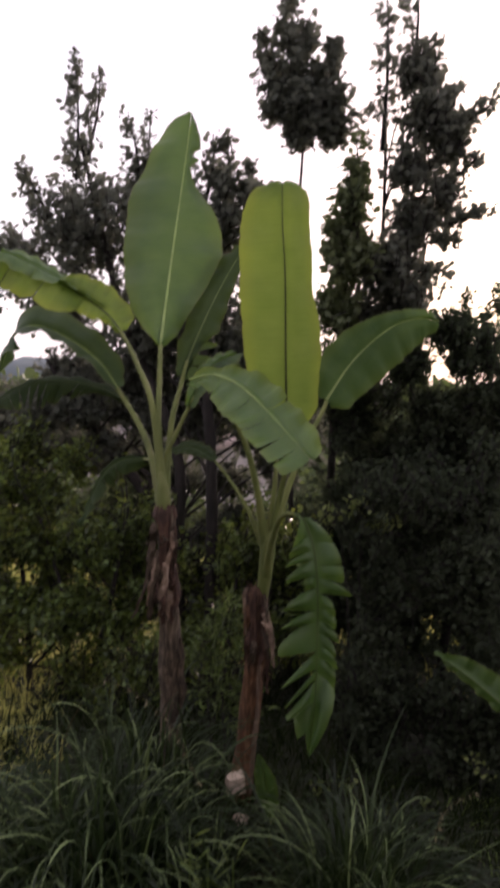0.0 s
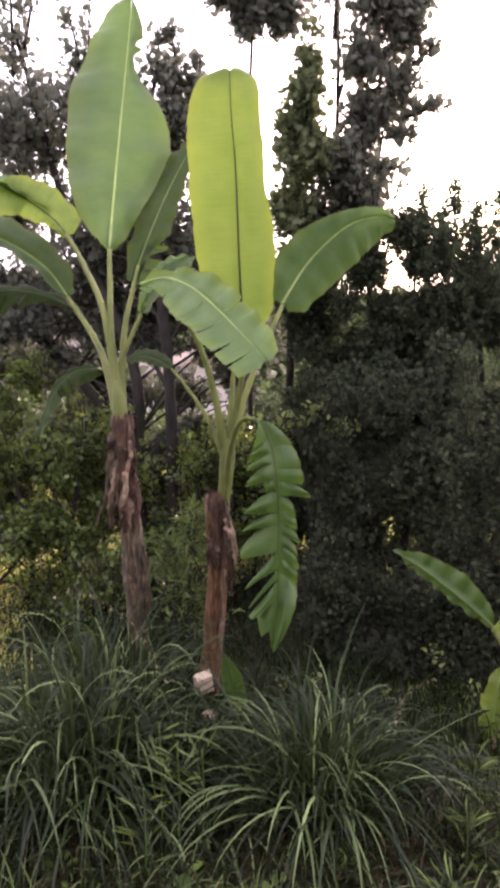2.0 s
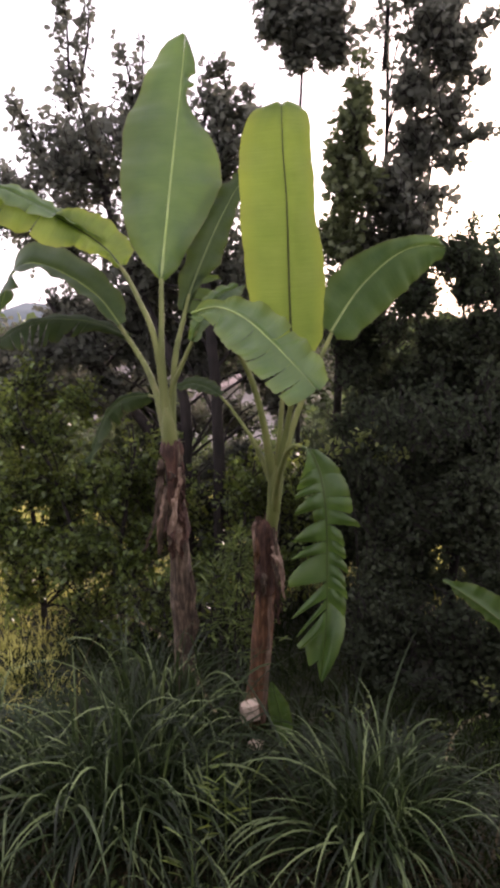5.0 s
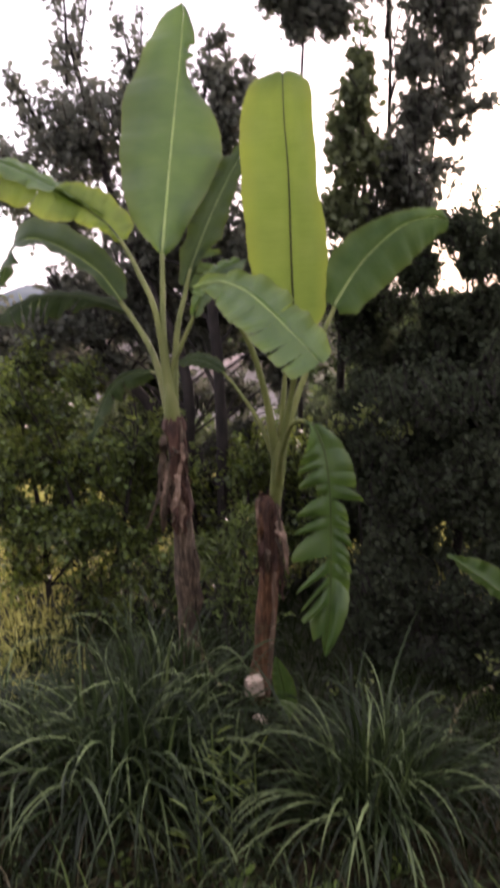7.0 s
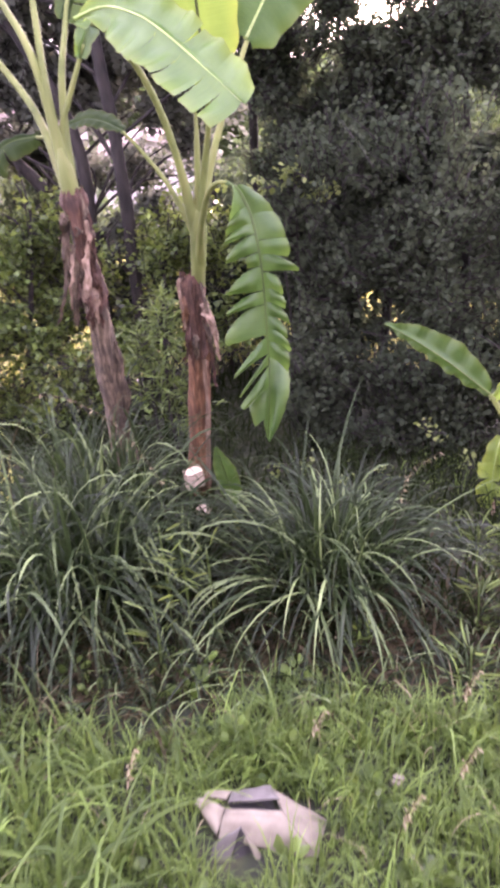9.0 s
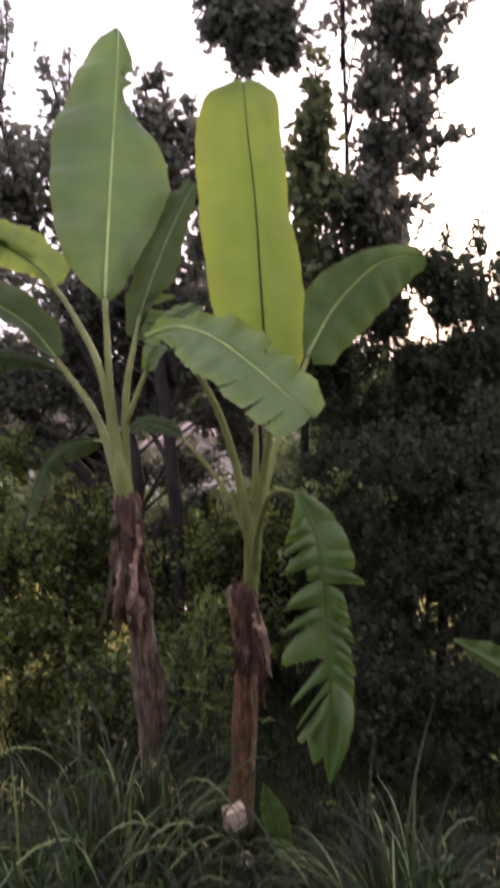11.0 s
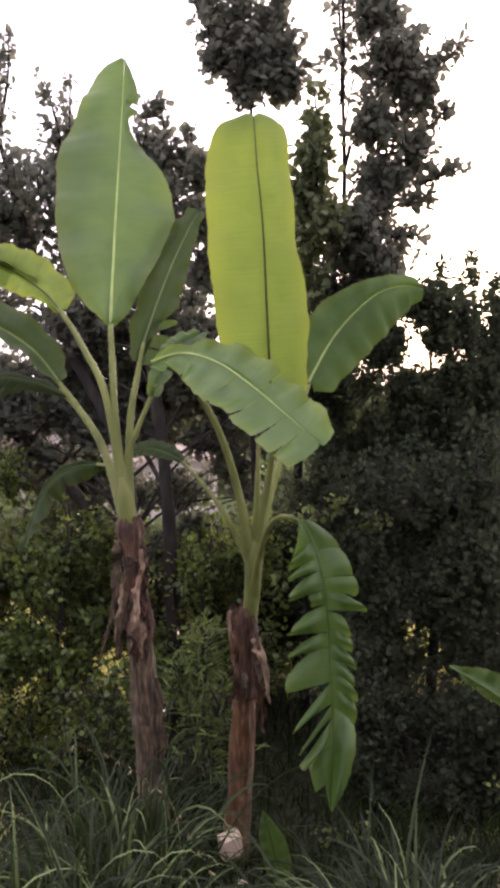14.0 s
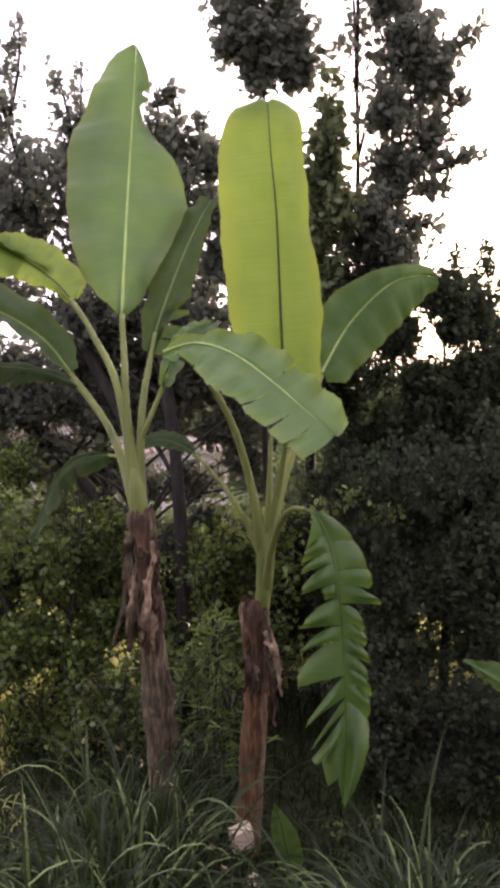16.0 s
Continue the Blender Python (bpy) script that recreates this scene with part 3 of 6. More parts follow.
def plant_two():
    p = thing("banana_plant", (0.0, 3.41, -0.06), "young banana plant with upright pale leaf and rusty dry sheaths", "banana plant", "banana plants")
    stem_piece(p, "dry_sheath", [(-0.004, 3.415, -0.10), (0.018, 3.395, 0.2), (0.036, 3.36, 0.454), (0.044, 3.31, 0.7), (0.052, 3.283, 0.915)],
               ((0, 0.052), (0.2, 0.047), (0.65, 0.042), (0.8, 0.035), (0.92, 0.030), (0.97, 0.034), (1, 0.031)), M_SHEATH_RED, 2.0, "rust-brown dry leaf sheath", 0.22, 0.05)
    stem_piece(p, "pseudostem", [(0.056, 3.305, 0.82), (0.072, 3.278, 0.93), (0.081, 3.258, 1.03), (0.087, 3.248, 1.12), (0.089, 3.244, 1.20)],
               ((0, 0.029), (0.25, 0.027), (0.55, 0.030), (0.8, 0.032), (0.93, 0.024), (1, 0.010)), M_STEM_GREEN, 5.0, "pale green stem", 0.08)
    stem_piece(p, "collar", [(0.047, 3.312, 0.60), (0.045, 3.303, 0.74), (0.046, 3.295, 0.88), (0.046, 3.292, 0.935)], ((0, 0.040), (0.5, 0.040), (0.85, 0.047), (1, 0.043)), M_SHEATH_DARK, 8.0, "dark brown sheath collar", 0.25, 0.03)
    dry_flap(p, [(0.042, 3.252, 0.94), (0.032, 3.243, 0.86), (0.036, 3.245, 0.7), (0.026, 3.265, 0.55)], 0.018, M_SHEATH_DARK, 1)
    dry_flap(p, [(0.082, 3.255, 0.83), (0.10, 3.235, 0.77), (0.113, 3.23, 0.69), (0.125, 3.235, 0.60)], 0.018, M_FLAP, 2)
    dry_flap(p, [(0.075, 3.24, 0.8), (0.105, 3.22, 0.77), (0.12, 3.23, 0.7), (0.108, 3.24, 0.63)], 0.02, M_FLAP, 3)
    dry_flap(p, [(0.004, 3.27, 0.93), (-0.006, 3.255, 0.86), (0.0, 3.25, 0.78), (0.008, 3.26, 0.68)], 0.010, M_FLAP, 9)
    dry_flap(p, [(0.065, 3.285, 0.62), (0.062, 3.32, 0.4), (0.05, 3.35, 0.2), (0.044, 3.36, -0.02)], 0.02, M_FLAP, 4, 0.3)
    shag = random.Random(78)
    for i in range(9):
        turn = shag.uniform(-1.5, 1.5)
        z = shag.uniform(0.72, 0.95)
        x, y = 0.05 + 0.035 * math.sin(turn), 3.29 - 0.035 * math.cos(turn)
        drop = shag.uniform(0.10, 0.28)
        out = shag.uniform(0.0, 0.025)
        dry_flap(p, [(x, y, z), (x + out * math.sin(turn), y - 0.012 - out, z - drop * 0.35), (x + 1.5 * out * math.sin(turn), y - 0.01, z - drop * 0.7), (x + 2 * out * math.sin(turn), y + 0.01, z - drop)],
                 shag.uniform(0.008, 0.018), (M_SHEATH_DARK, M_SHEATH, M_SHEATH_RED)[i % 3], 80 + i)
    # the tall pale leaf, its tip bent over backwards
    banana_leaf(p, [(0.09, 3.24, 1.162), (0.132, 3.2, 1.354), (0.15, 3.14, 1.493), (0.142, 3.09, 1.60), (0.136, 3.08, 1.64)],
                [(0.150, 3.09, 1.575), (0.139, 3.05, 1.70), (0.128, 3.0, 1.88), (0.114, 2.93, 2.184), (0.098, 2.9, 2.363), (0.093, 2.905, 2.50), (0.096, 2.96, 2.528), (0.10, 3.05, 2.50)],
                (1, 0.15, 0), (-1, 0.12, 0),
                ((0, 0.012), (0.04, 0.08), (0.10, 0.122), (0.28, 0.138), (0.38, 0.132), (0.48, 0.104), (0.6, 0.104), (0.74, 0.102), (0.80, 0.10), (0.845, 0.092), (0.88, 0.076), (0.94, 0.05), (1, 0.02)),
                ((0, 0.012), (0.05, 0.09), (0.13, 0.142), (0.28, 0.158), (0.47, 0.172), (0.62, 0.166), (0.70, 0.158), (0.76, 0.145), (0.81, 0.122), (0.85, 0.094), (0.88, 0.07), (0.94, 0.05), (1, 0.02)),
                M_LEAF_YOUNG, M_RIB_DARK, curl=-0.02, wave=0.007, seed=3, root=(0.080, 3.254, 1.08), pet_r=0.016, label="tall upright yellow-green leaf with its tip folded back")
    # the leaf that arches towards the grass, blunt at its end
    banana_leaf(p, [(0.073, 3.24, 1.133), (0.034, 3.2, 1.358), (-0.03, 3.16, 1.575), (-0.13, 3.12, 1.745), (-0.225, 3.03, 1.795)],
                [(-0.238, 3.03, 1.796), (-0.165, 2.98, 1.815), (-0.11, 2.92, 1.809), (-0.032, 2.82, 1.77), (0.047, 2.72, 1.7), (0.133, 2.62, 1.611), (0.197, 2.54, 1.541)],
                (0.52, 0.42, 0.55), (-0.58, -0.32, -0.55),
                ((0, 0.02), (0.2, 0.035), (0.3, 0.06), (0.5, 0.085), (0.75, 0.088), (0.9, 0.072), (1, 0.05)),
                ((0, 0.05), (0.08, 0.07), (0.2, 0.075), (0.27, 0.10), (0.45, 0.128), (0.65, 0.13), (0.83, 0.125), (1, 0.112)),
                M_LEAF_SHEEN, M_RIB, tears_r=(0.62, 0.8), tears_l=(0.08, 0.2, 0.5, 0.66, 0.8, 0.9), gape=0.004, bulge=0.006, ragged=0.05, curl=-0.02, wave=0.012, seed=7, root=(0.080, 3.254, 1.08), lobe=0.02, label="green leaf arching over, with a pale midrib")
    # the leaf held out to the side
    banana_leaf(p, [(0.1, 3.26, 1.158), (0.19, 3.32, 1.42), (0.336, 3.42, 1.738)],
                [(0.322, 3.41, 1.73), (0.455, 3.5, 1.917), (0.622, 3.58, 2.065), (0.765, 3.66, 2.118), (0.868, 3.7, 2.112)],
                (0.62, 0.3, -0.72), (-0.6, -0.25, 0.75),
                ((0, 0.05), (0.06, 0.12), (0.3, 0.165), (0.58, 0.165), (0.8, 0.125), (0.93, 0.085), (1, 0.05)),
                ((0, 0.03), (0.08, 0.11), (0.22, 0.142), (0.36, 0.132), (0.62, 0.078), (0.8, 0.052), (0.93, 0.042), (1, 0.012)),
                M_LEAF_DEEP, M_RIB, tears_l=(0.72,), gape=0.0, curl=-0.02, wave=0.007, seed=11, root=(0.080, 3.254, 1.08), lobe=0.02)
    # the small leaf on a thin bowed stalk
    banana_leaf(p, [(0.066, 3.25, 1.112), (-0.007, 3.3, 1.269), (-0.092, 3.36, 1.388), (-0.15, 3.4, 1.454)],
                [(-0.15, 3.4, 1.454), (-0.211, 3.45, 1.487), (-0.275, 3.5, 1.501), (-0.352, 3.55, 1.48)],
                (0, 0.7, 0.25), (0, -0.6, -0.5), ((0, 0.02), (0.3, 0.055), (0.8, 0.05), (1, 0.01)), ((0, 0.02), (0.3, 0.045), (0.8, 0.04), (1, 0.01)),
                M_LEAF_DULL, M_RIB_GREEN, wave=0.003, seed=13, root=(0.080, 3.254, 1.08), pet_r=0.012)
    # the torn hanging leaf
    strip_leaf(p, [(0.072, 3.24, 0.973), (0.092, 3.17, 1.115), (0.120, 3.08, 1.245), (0.150, 3.0, 1.292), (0.178, 2.95, 1.296)],
               [(0.178, 2.95, 1.296), (0.214, 2.93, 1.270), (0.244, 2.9, 1.196), (0.257, 2.87, 1.114), (0.265, 2.85, 1.005), (0.266, 2.83, 0.872), (0.265, 2.81, 0.741), (0.259, 2.79, 0.612), (0.241, 2.77, 0.449)],
               (1, -0.1, 0.10), (-1, -0.15, -0.02),
               ((0.04, 0.150, 0.075, 0.162, 0.040, 0.080), (0.151, 0.245, 0.164, 0.252, 0.080, 0.099), (0.247, 0.295, 0.257, 0.318, 0.100, 0.096), (0.297, 0.355, 0.335, 0.372, 0.098, 0.128), (0.360, 0.415, 0.385, 0.450, 0.052, 0.066),
                (0.417, 0.465, 0.452, 0.500, 0.066, 0.068), (0.467, 0.515, 0.505, 0.560, 0.062, 0.082), (0.517, 0.565, 0.565, 0.615, 0.062, 0.070), (0.567, 0.615, 0.610, 0.660, 0.066, 0.078),
                (0.617, 0.675, 0.660, 0.735, 0.070, 0.066), (0.677, 1.0, 0.735, 1.0, 0.072, 0.004)),
               ((0.02, 0.115, 0.06, 0.150, 0.032, 0.082), (0.118, 0.180, 0.152, 0.200, 0.082, 0.100), (0.182, 0.220, 0.225, 0.242, 0.112, 0.120), (0.223, 0.285, 0.285, 0.310, 0.112, 0.118),
                (0.288, 0.335, 0.300, 0.340, 0.050, 0.044), (0.338, 0.425, 0.400, 0.430, 0.112, 0.142), (0.428, 0.475, 0.488, 0.502, 0.136, 0.144), (0.478, 0.590, 0.565, 0.615, 0.140, 0.150),
                (0.593, 0.662, 0.722, 0.745, 0.130, 0.138), (0.665, 0.705, 0.800, 0.825, 0.106, 0.112), (0.708, 0.788, 0.86, 0.870, 0.112, 0.076), (0.790, 0.900, 0.862, 0.945, 0.070, 0.052), (0.902, 1.0, 0.925, 1.0, 0.022, 0.003)),
               M_LEAF_BROAD, M_RIB_GREEN, 17, 0.016, (0.083, 3.266, 0.97), "hanging leaf torn into strips on both sides")
    # the rolled new leaf
    stem_piece(p, "rolled_leaf", [(0.088, 3.24, 1.15), (0.104, 3.245, 1.33), (0.116, 3.25, 1.52)], ((0, 0.014), (0.7, 0.010), (1, 0.004)), M_STEM_GREEN, 8, "tightly rolled new leaf", 0.1)


def plant_one():
    p = thing("banana_plant", (-0.28, 3.28, -0.06), "taller banana plant with broad green leaf and shaggy grey-brown trunk", "banana plant", "banana plants")
    stem_piece(p, "dry_sheath", [(-0.276, 3.285, -0.10), (-0.29, 3.255, 0.208), (-0.307, 3.22, 0.545), (-0.319, 3.15, 0.96), (-0.331, 3.1, 1.272)],
               ((0, 0.058), (0.3, 0.049), (0.6, 0.044), (0.75, 0.037), (0.9, 0.033), (0.95, 0.040), (0.98, 0.042), (1, 0.036)), M_SHEATH, 3.0, "grey-brown fibrous dry sheath", 0.26, 0.05)
    stem_piece(p, "pseudostem", [(-0.33, 3.105, 1.20), (-0.336, 3.100, 1.28), (-0.343, 3.097, 1.36), (-0.35, 3.095, 1.43)],
               ((0, 0.032), (0.5, 0.030), (0.75, 0.024), (1, 0.008)), M_STEM_GREEN, 6.0, "pale green stem", 0.08)
    dry_flap(p, [(-0.325, 3.065, 1.28), (-0.327, 3.06, 1.18), (-0.33, 3.06, 1.05), (-0.318, 3.08, 0.9)], 0.022, M_SHEATH_DARK, 1)
    dry_flap(p, [(-0.345, 3.08, 1.12), (-0.362, 3.055, 1.04), (-0.375, 3.05, 0.95), (-0.388, 3.07, 0.84)], 0.018, M_SHEATH, 2)
    dry_flap(p, [(-0.378, 3.07, 1.08), (-0.398, 3.055, 0.98), (-0.42, 3.055, 0.92), (-0.452, 3.06, 0.855)], 0.016, M_SHEATH, 3)
    dry_flap(p, [(-0.36, 3.06, 1.09), (-0.372, 3.048, 1.02), (-0.38, 3.05, 0.96), (-0.392, 3.06, 0.90)], 0.015, M_FLAP, 10)
    dry_flap(p, [(-0.318, 3.052, 1.075), (-0.318, 3.040, 1.02), (-0.328, 3.040, 0.97), (-0.342, 3.05, 0.92)], 0.027, M_FLAP, 4)
    dry_flap(p, [(-0.297, 3.062, 1.20), (-0.298, 3.052, 1.14), (-0.308, 3.050, 1.09), (-0.322, 3.055, 1.05)], 0.013, M_FLAP, 5)
    stem_piece(p, "torn_skirt", [(-0.328, 3.118, 1.09), (-0.325, 3.122, 1.05), (-0.321, 3.130, 0.97), (-0.318, 3.137, 0.90)], ((0, 0.036), (0.3, 0.047), (0.75, 0.050), (1, 0.053)), M_SHEATH_DARK, 14.0, "dark torn skirt of dead sheaths", 0.35, 0.07)
    dry_flap(p, [(-0.27, 3.17, 0.74), (-0.255, 3.18, 0.6), (-0.262, 3.2, 0.46), (-0.258, 3.21, 0.36)], 0.016, M_SHEATH, 6, 0.3)
    stem_piece(p, "collar", [(-0.329, 3.108, 1.225), (-0.331, 3.103, 1.262), (-0.333, 3.10, 1.30)], ((0, 0.034), (0.35, 0.046), (0.7, 0.043), (1, 0.035)), M_SHEATH_DARK, 4.0, "dark red-brown torn collar", 0.4, 0.03)
    shag = random.Random(77)
    for i in range(18):
        turn = shag.uniform(-1.5, 1.5)
        z = shag.uniform(0.94, 1.24)
        x, y = -0.331 + 0.037 * math.sin(turn), 3.11 - 0.037 * math.cos(turn)
        drop = shag.uniform(0.08, 0.24)
        out = shag.uniform(0.0, 0.02)
        dry_flap(p, [(x, y, z), (x + out * math.sin(turn), y - 0.012 - out, z - drop * 0.35), (x + 1.5 * out * math.sin(turn), y - 0.012, z - drop * 0.7), (x + 2 * out * math.sin(turn), y, z - drop)],
                 shag.uniform(0.008, 0.020), (M_SHEATH_DARK, M_SHEATH, M_FLAP if z < 1.15 else M_SHEATH, M_SHEATH_DARK)[i % 4], 50 + i)
    # the broad upright leaf, its edge bitten near the tip
    banana_leaf(p, [(-0.359, 3.09, 1.387), (-0.367, 3.12, 1.607), (-0.373, 3.18, 1.796), (-0.379, 3.24, 1.938)],
                [(-0.379, 3.24, 1.938), (-0.372, 3.35, 2.125), (-0.362, 3.48, 2.355), (-0.347, 3.63, 2.63), (-0.332, 3.77, 2.9), (-0.322, 3.85, 3.088)],
                (1, 0.1, 0), (-1, 0.1, 0),
                ((0, 0.006), (0.06, 0.06), (0.15, 0.112), (0.27, 0.17), (0.38, 0.22), (0.48, 0.205), (0.57, 0.155), (0.64, 0.10), (0.69, 0.055), (0.72, 0.034), (0.765, 0.026), (0.785, 0.055), (0.80, 0.062), (0.815, 0.030), (0.84, 0.034), (0.855, 0.062), (0.90, 0.055), (0.96, 0.028), (1, 0.004)),
                ((0, 0.006), (0.06, 0.072), (0.15, 0.152), (0.27, 0.203), (0.37, 0.224), (0.57, 0.244), (0.68, 0.228), (0.78, 0.185), (0.88, 0.152), (0.95, 0.122), (0.985, 0.085), (1, 0.03)),
                M_LEAF_BROAD, M_RIB, curl=-0.03, wave=0.013, seed=21, root=(-0.337, 3.100, 1.27), pet_r=0.018, skew=0.02, freq=31, label="broad upright green leaf with a pale midrib and a nibbled edge")
    # leaf arching away: bright underside by the stalk, the far part's upper side coloured grey-green for sky sheen
    banana_leaf(p, [(-0.343, 3.09, 1.506), (-0.392, 3.13, 1.68), (-0.468, 3.2, 1.858), (-0.53, 3.26, 1.965), (-0.575, 3.29, 2.022)],
                [(-0.548, 3.275, 1.99), (-0.60, 3.29, 2.055), (-0.665, 3.275, 2.107), (-0.72, 3.26, 2.14), (-0.80, 3.23, 2.18)],
                (0.45, 0.55, 0.55), (-0.15, -0.35, -0.9),
                ((0, 0.03), (0.12, 0.10), (0.45, 0.125), (0.8, 0.09), (1, 0.03)), ((0, 0.012), (0.2, 0.03), (0.45, 0.07), (0.75, 0.075), (1, 0.02)),
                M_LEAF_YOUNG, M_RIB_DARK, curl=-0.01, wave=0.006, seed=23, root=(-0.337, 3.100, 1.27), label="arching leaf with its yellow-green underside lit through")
    banana_leaf(p, None, [(-0.70, 3.27, 2.13), (-0.80, 3.23, 2.185), (-0.90, 3.2, 2.235), (-1.0, 3.17, 2.275), (-1.10, 3.15, 2.27), (-1.20, 3.14, 2.18)],
                (0.3, 0.9, 0.12), (0.05, -0.25, -0.95),
                ((0, 0.03), (0.15, 0.10), (0.6, 0.13), (0.9, 0.10), (1, 0.02)), ((0, 0.07), (0.1, 0.12), (0.45, 0.14), (0.8, 0.13), (1, 0.02)),
                M_LEAF_YOUNG, M_RIB_GREEN, tears_l=(0.28, 0.52, 0.74), gape=0.012, curl=-0.02, wave=0.010, seed=24, lobe=0.03, pet_r=0.012, mat_r=M_LEAF_SHEEN)
    banana_leaf(p, None, [(-0.62, 3.30, 2.09), (-0.72, 3.27, 2.155), (-0.82, 3.24, 2.205), (-0.94, 3.2, 2.265), (-1.02, 3.18, 2.29)],
                (0.1, 0.8, 0.5), (-0.25, -0.6, -0.45),
                ((0, 0.01), (0.3, 0.04), (0.8, 0.05), (1, 0.01)), ((0, 0.01), (0.25, 0.035), (0.6, 0.075), (0.85, 0.085), (1, 0.05)),
                M_LEAF_SHEEN, M_RIB_GREEN, tears_l=(0.45, 0.66), gape=0.010, wave=0.006, seed=25, lobe=0.02, pet_r=0.008, label="upper side folded over, sky sheen in its grey-green colour")
    banana_leaf(p, [(-0.354, 3.12, 1.435), (-0.42, 3.24, 1.52), (-0.51, 3.36, 1.66), (-0.608, 3.45, 1.785)],
                [(-0.585, 3.43, 1.755), (-0.66, 3.45, 1.86), (-0.75, 3.45, 1.935), (-0.87, 3.45, 2.0), (-0.98, 3.45, 2.02), (-1.06, 3.45, 1.95), (-1.11, 3.45, 1.80)],
                (0.35, 0.55, 0.6), (-0.1, -0.75, -0.65),
                ((0, 0.03), (0.08, 0.075), (0.25, 0.105), (0.6, 0.11), (0.85, 0.09), (1, 0.02)), ((0, 0.02), (0.06, 0.05), (0.2, 0.085), (0.4, 0.10), (0.85, 0.11), (1, 0.02)),
                M_LEAF_DIM, M_RIB, tears_l=(0.55, 0.75), gape=0.006, wave=0.009, seed=27, root=(-0.337, 3.100, 1.27), lobe=0.03, pet_r=0.018)
    banana_leaf(p, [(-0.353, 3.13, 1.406), (-0.42, 3.27, 1.51), (-0.505, 3.40, 1.64), (-0.59, 3.5, 1.735)],
                [(-0.55, 3.46, 1.70), (-0.68, 3.52, 1.76), (-0.83, 3.52, 1.785), (-1.0, 3.5, 1.765), (-1.14, 3.48, 1.68)],
                (0, 0.75, 0.1), (-0.55, -0.25, -0.6),
                ((0, 0.01), (0.15, 0.05), (0.5, 0.10), (1, 0.02)), ((0, 0.005), (0.2, 0.03), (0.4, 0.09), (0.7, 0.14), (0.9, 0.12), (1, 0.03)),
                M_LEAF_DULL, M_RIB_GREEN, tears_l=(0.32, 0.38, 0.44, 0.5, 0.55, 0.6, 0.66, 0.72, 0.8, 0.88), wave=0.006, seed=31, root=(-0.337, 3.100, 1.27), lobe=0.02, skew=0.12,
                label="leaf frayed into a comb of strips")
    banana_leaf(p, [(-0.344, 3.1, 1.422), (-0.321, 3.16, 1.605), (-0.292, 3.25, 1.778), (-0.271, 3.3, 1.879)],
                [(-0.285, 3.27, 1.81), (-0.271, 3.3, 1.879), (-0.221, 3.36, 2.024), (-0.16, 3.45, 2.18), (-0.094, 3.55, 2.326), (-0.05, 3.62, 2.411)],
                (0.85, 0.2, -0.4), (-0.75, 0.5, 0.3),
                ((0, 0.01), (0.2, 0.03), (0.32, 0.075), (0.5, 0.062), (0.8, 0.036), (1, 0.02)), ((0, 0.02), (0.15, 0.065), (0.5, 0.085), (0.8, 0.075), (1, 0.04)),
                M_LEAF_DULL, M_RIB_MID, wave=0.01, seed=33, root=(-0.337, 3.100, 1.27))
    # its torn lower edge, three pointed lobes
    strip_leaf(p, None, [(-0.29, 3.285, 1.80), (-0.275, 3.31, 1.875), (-0.225, 3.37, 2.02)], (1, 0.25, 0), (-1, -0.25, 0),
               ((0.55, 0.80, 0.82, 0.85, 0.10, 0.09), (0.30, 0.53, 0.66, 0.70, 0.23, 0.21), (0.02, 0.28, 0.50, 0.54, 0.31, 0.28)), (),
               M_LEAF_DIM, M_RIB_GREEN, 35, 0.010, None, "dim leaf edge torn into pointed lobes")
    # lit lobe and shaded far half are told apart by two leaf colours
    banana_leaf(p, [(-0.343, 3.1, 1.40), (-0.336, 3.12, 1.476), (-0.303, 3.12, 1.567), (-0.262, 3.12, 1.659), (-0.230, 3.13, 1.73)],
                [(-0.248, 3.12, 1.69), (-0.226, 3.14, 1.745), (-0.19, 3.2, 1.82), (-0.14, 3.3, 1.88), (-0.07, 3.4, 1.92)],
                (0.5, 0.3, -0.5), (-0.75, -0.1, 0.25),
                ((0, 0.008), (0.25, 0.03), (0.55, 0.05), (0.85, 0.04), (1, 0.01)), ((0, 0.015), (0.12, 0.032), (0.35, 0.036), (0.7, 0.03), (1, 0.01)),
                M_LEAF_BROAD, M_RIB_GREEN, tears_r=(0.6,), wave=0.006, seed=37, root=(-0.334, 3.098, 1.27), lobe=0.03, pet_r=0.014, mat_r=M_LEAF_DIM, label="small leaf with a bright lobe at its base, shade in the other half's colour")
    banana_leaf(p, [(-0.365, 3.12, 1.384), (-0.396, 3.25, 1.44), (-0.452, 3.35, 1.461)],
                [(-0.452, 3.35, 1.461), (-0.561, 3.42, 1.444), (-0.641, 3.46, 1.386), (-0.703, 3.5, 1.274), (-0.746, 3.5, 1.138)],
                (0.2, 0.4, 0.5), (0.5, -0.4, -0.6),
                ((0, 0.02), (0.3, 0.04), (0.8, 0.035), (1, 0.01)), ((0, 0.03), (0.2, 0.075), (0.7, 0.08), (1, 0.01)),
                M_LEAF_DULL, M_RIB_GREEN, tears_l=(0.3, 0.5, 0.72), tears_r=(0.6,), gape=0.02, wave=0.006, seed=39, root=(-0.337, 3.100, 1.27), pet_r=0.012, label="dull drooping old leaf")


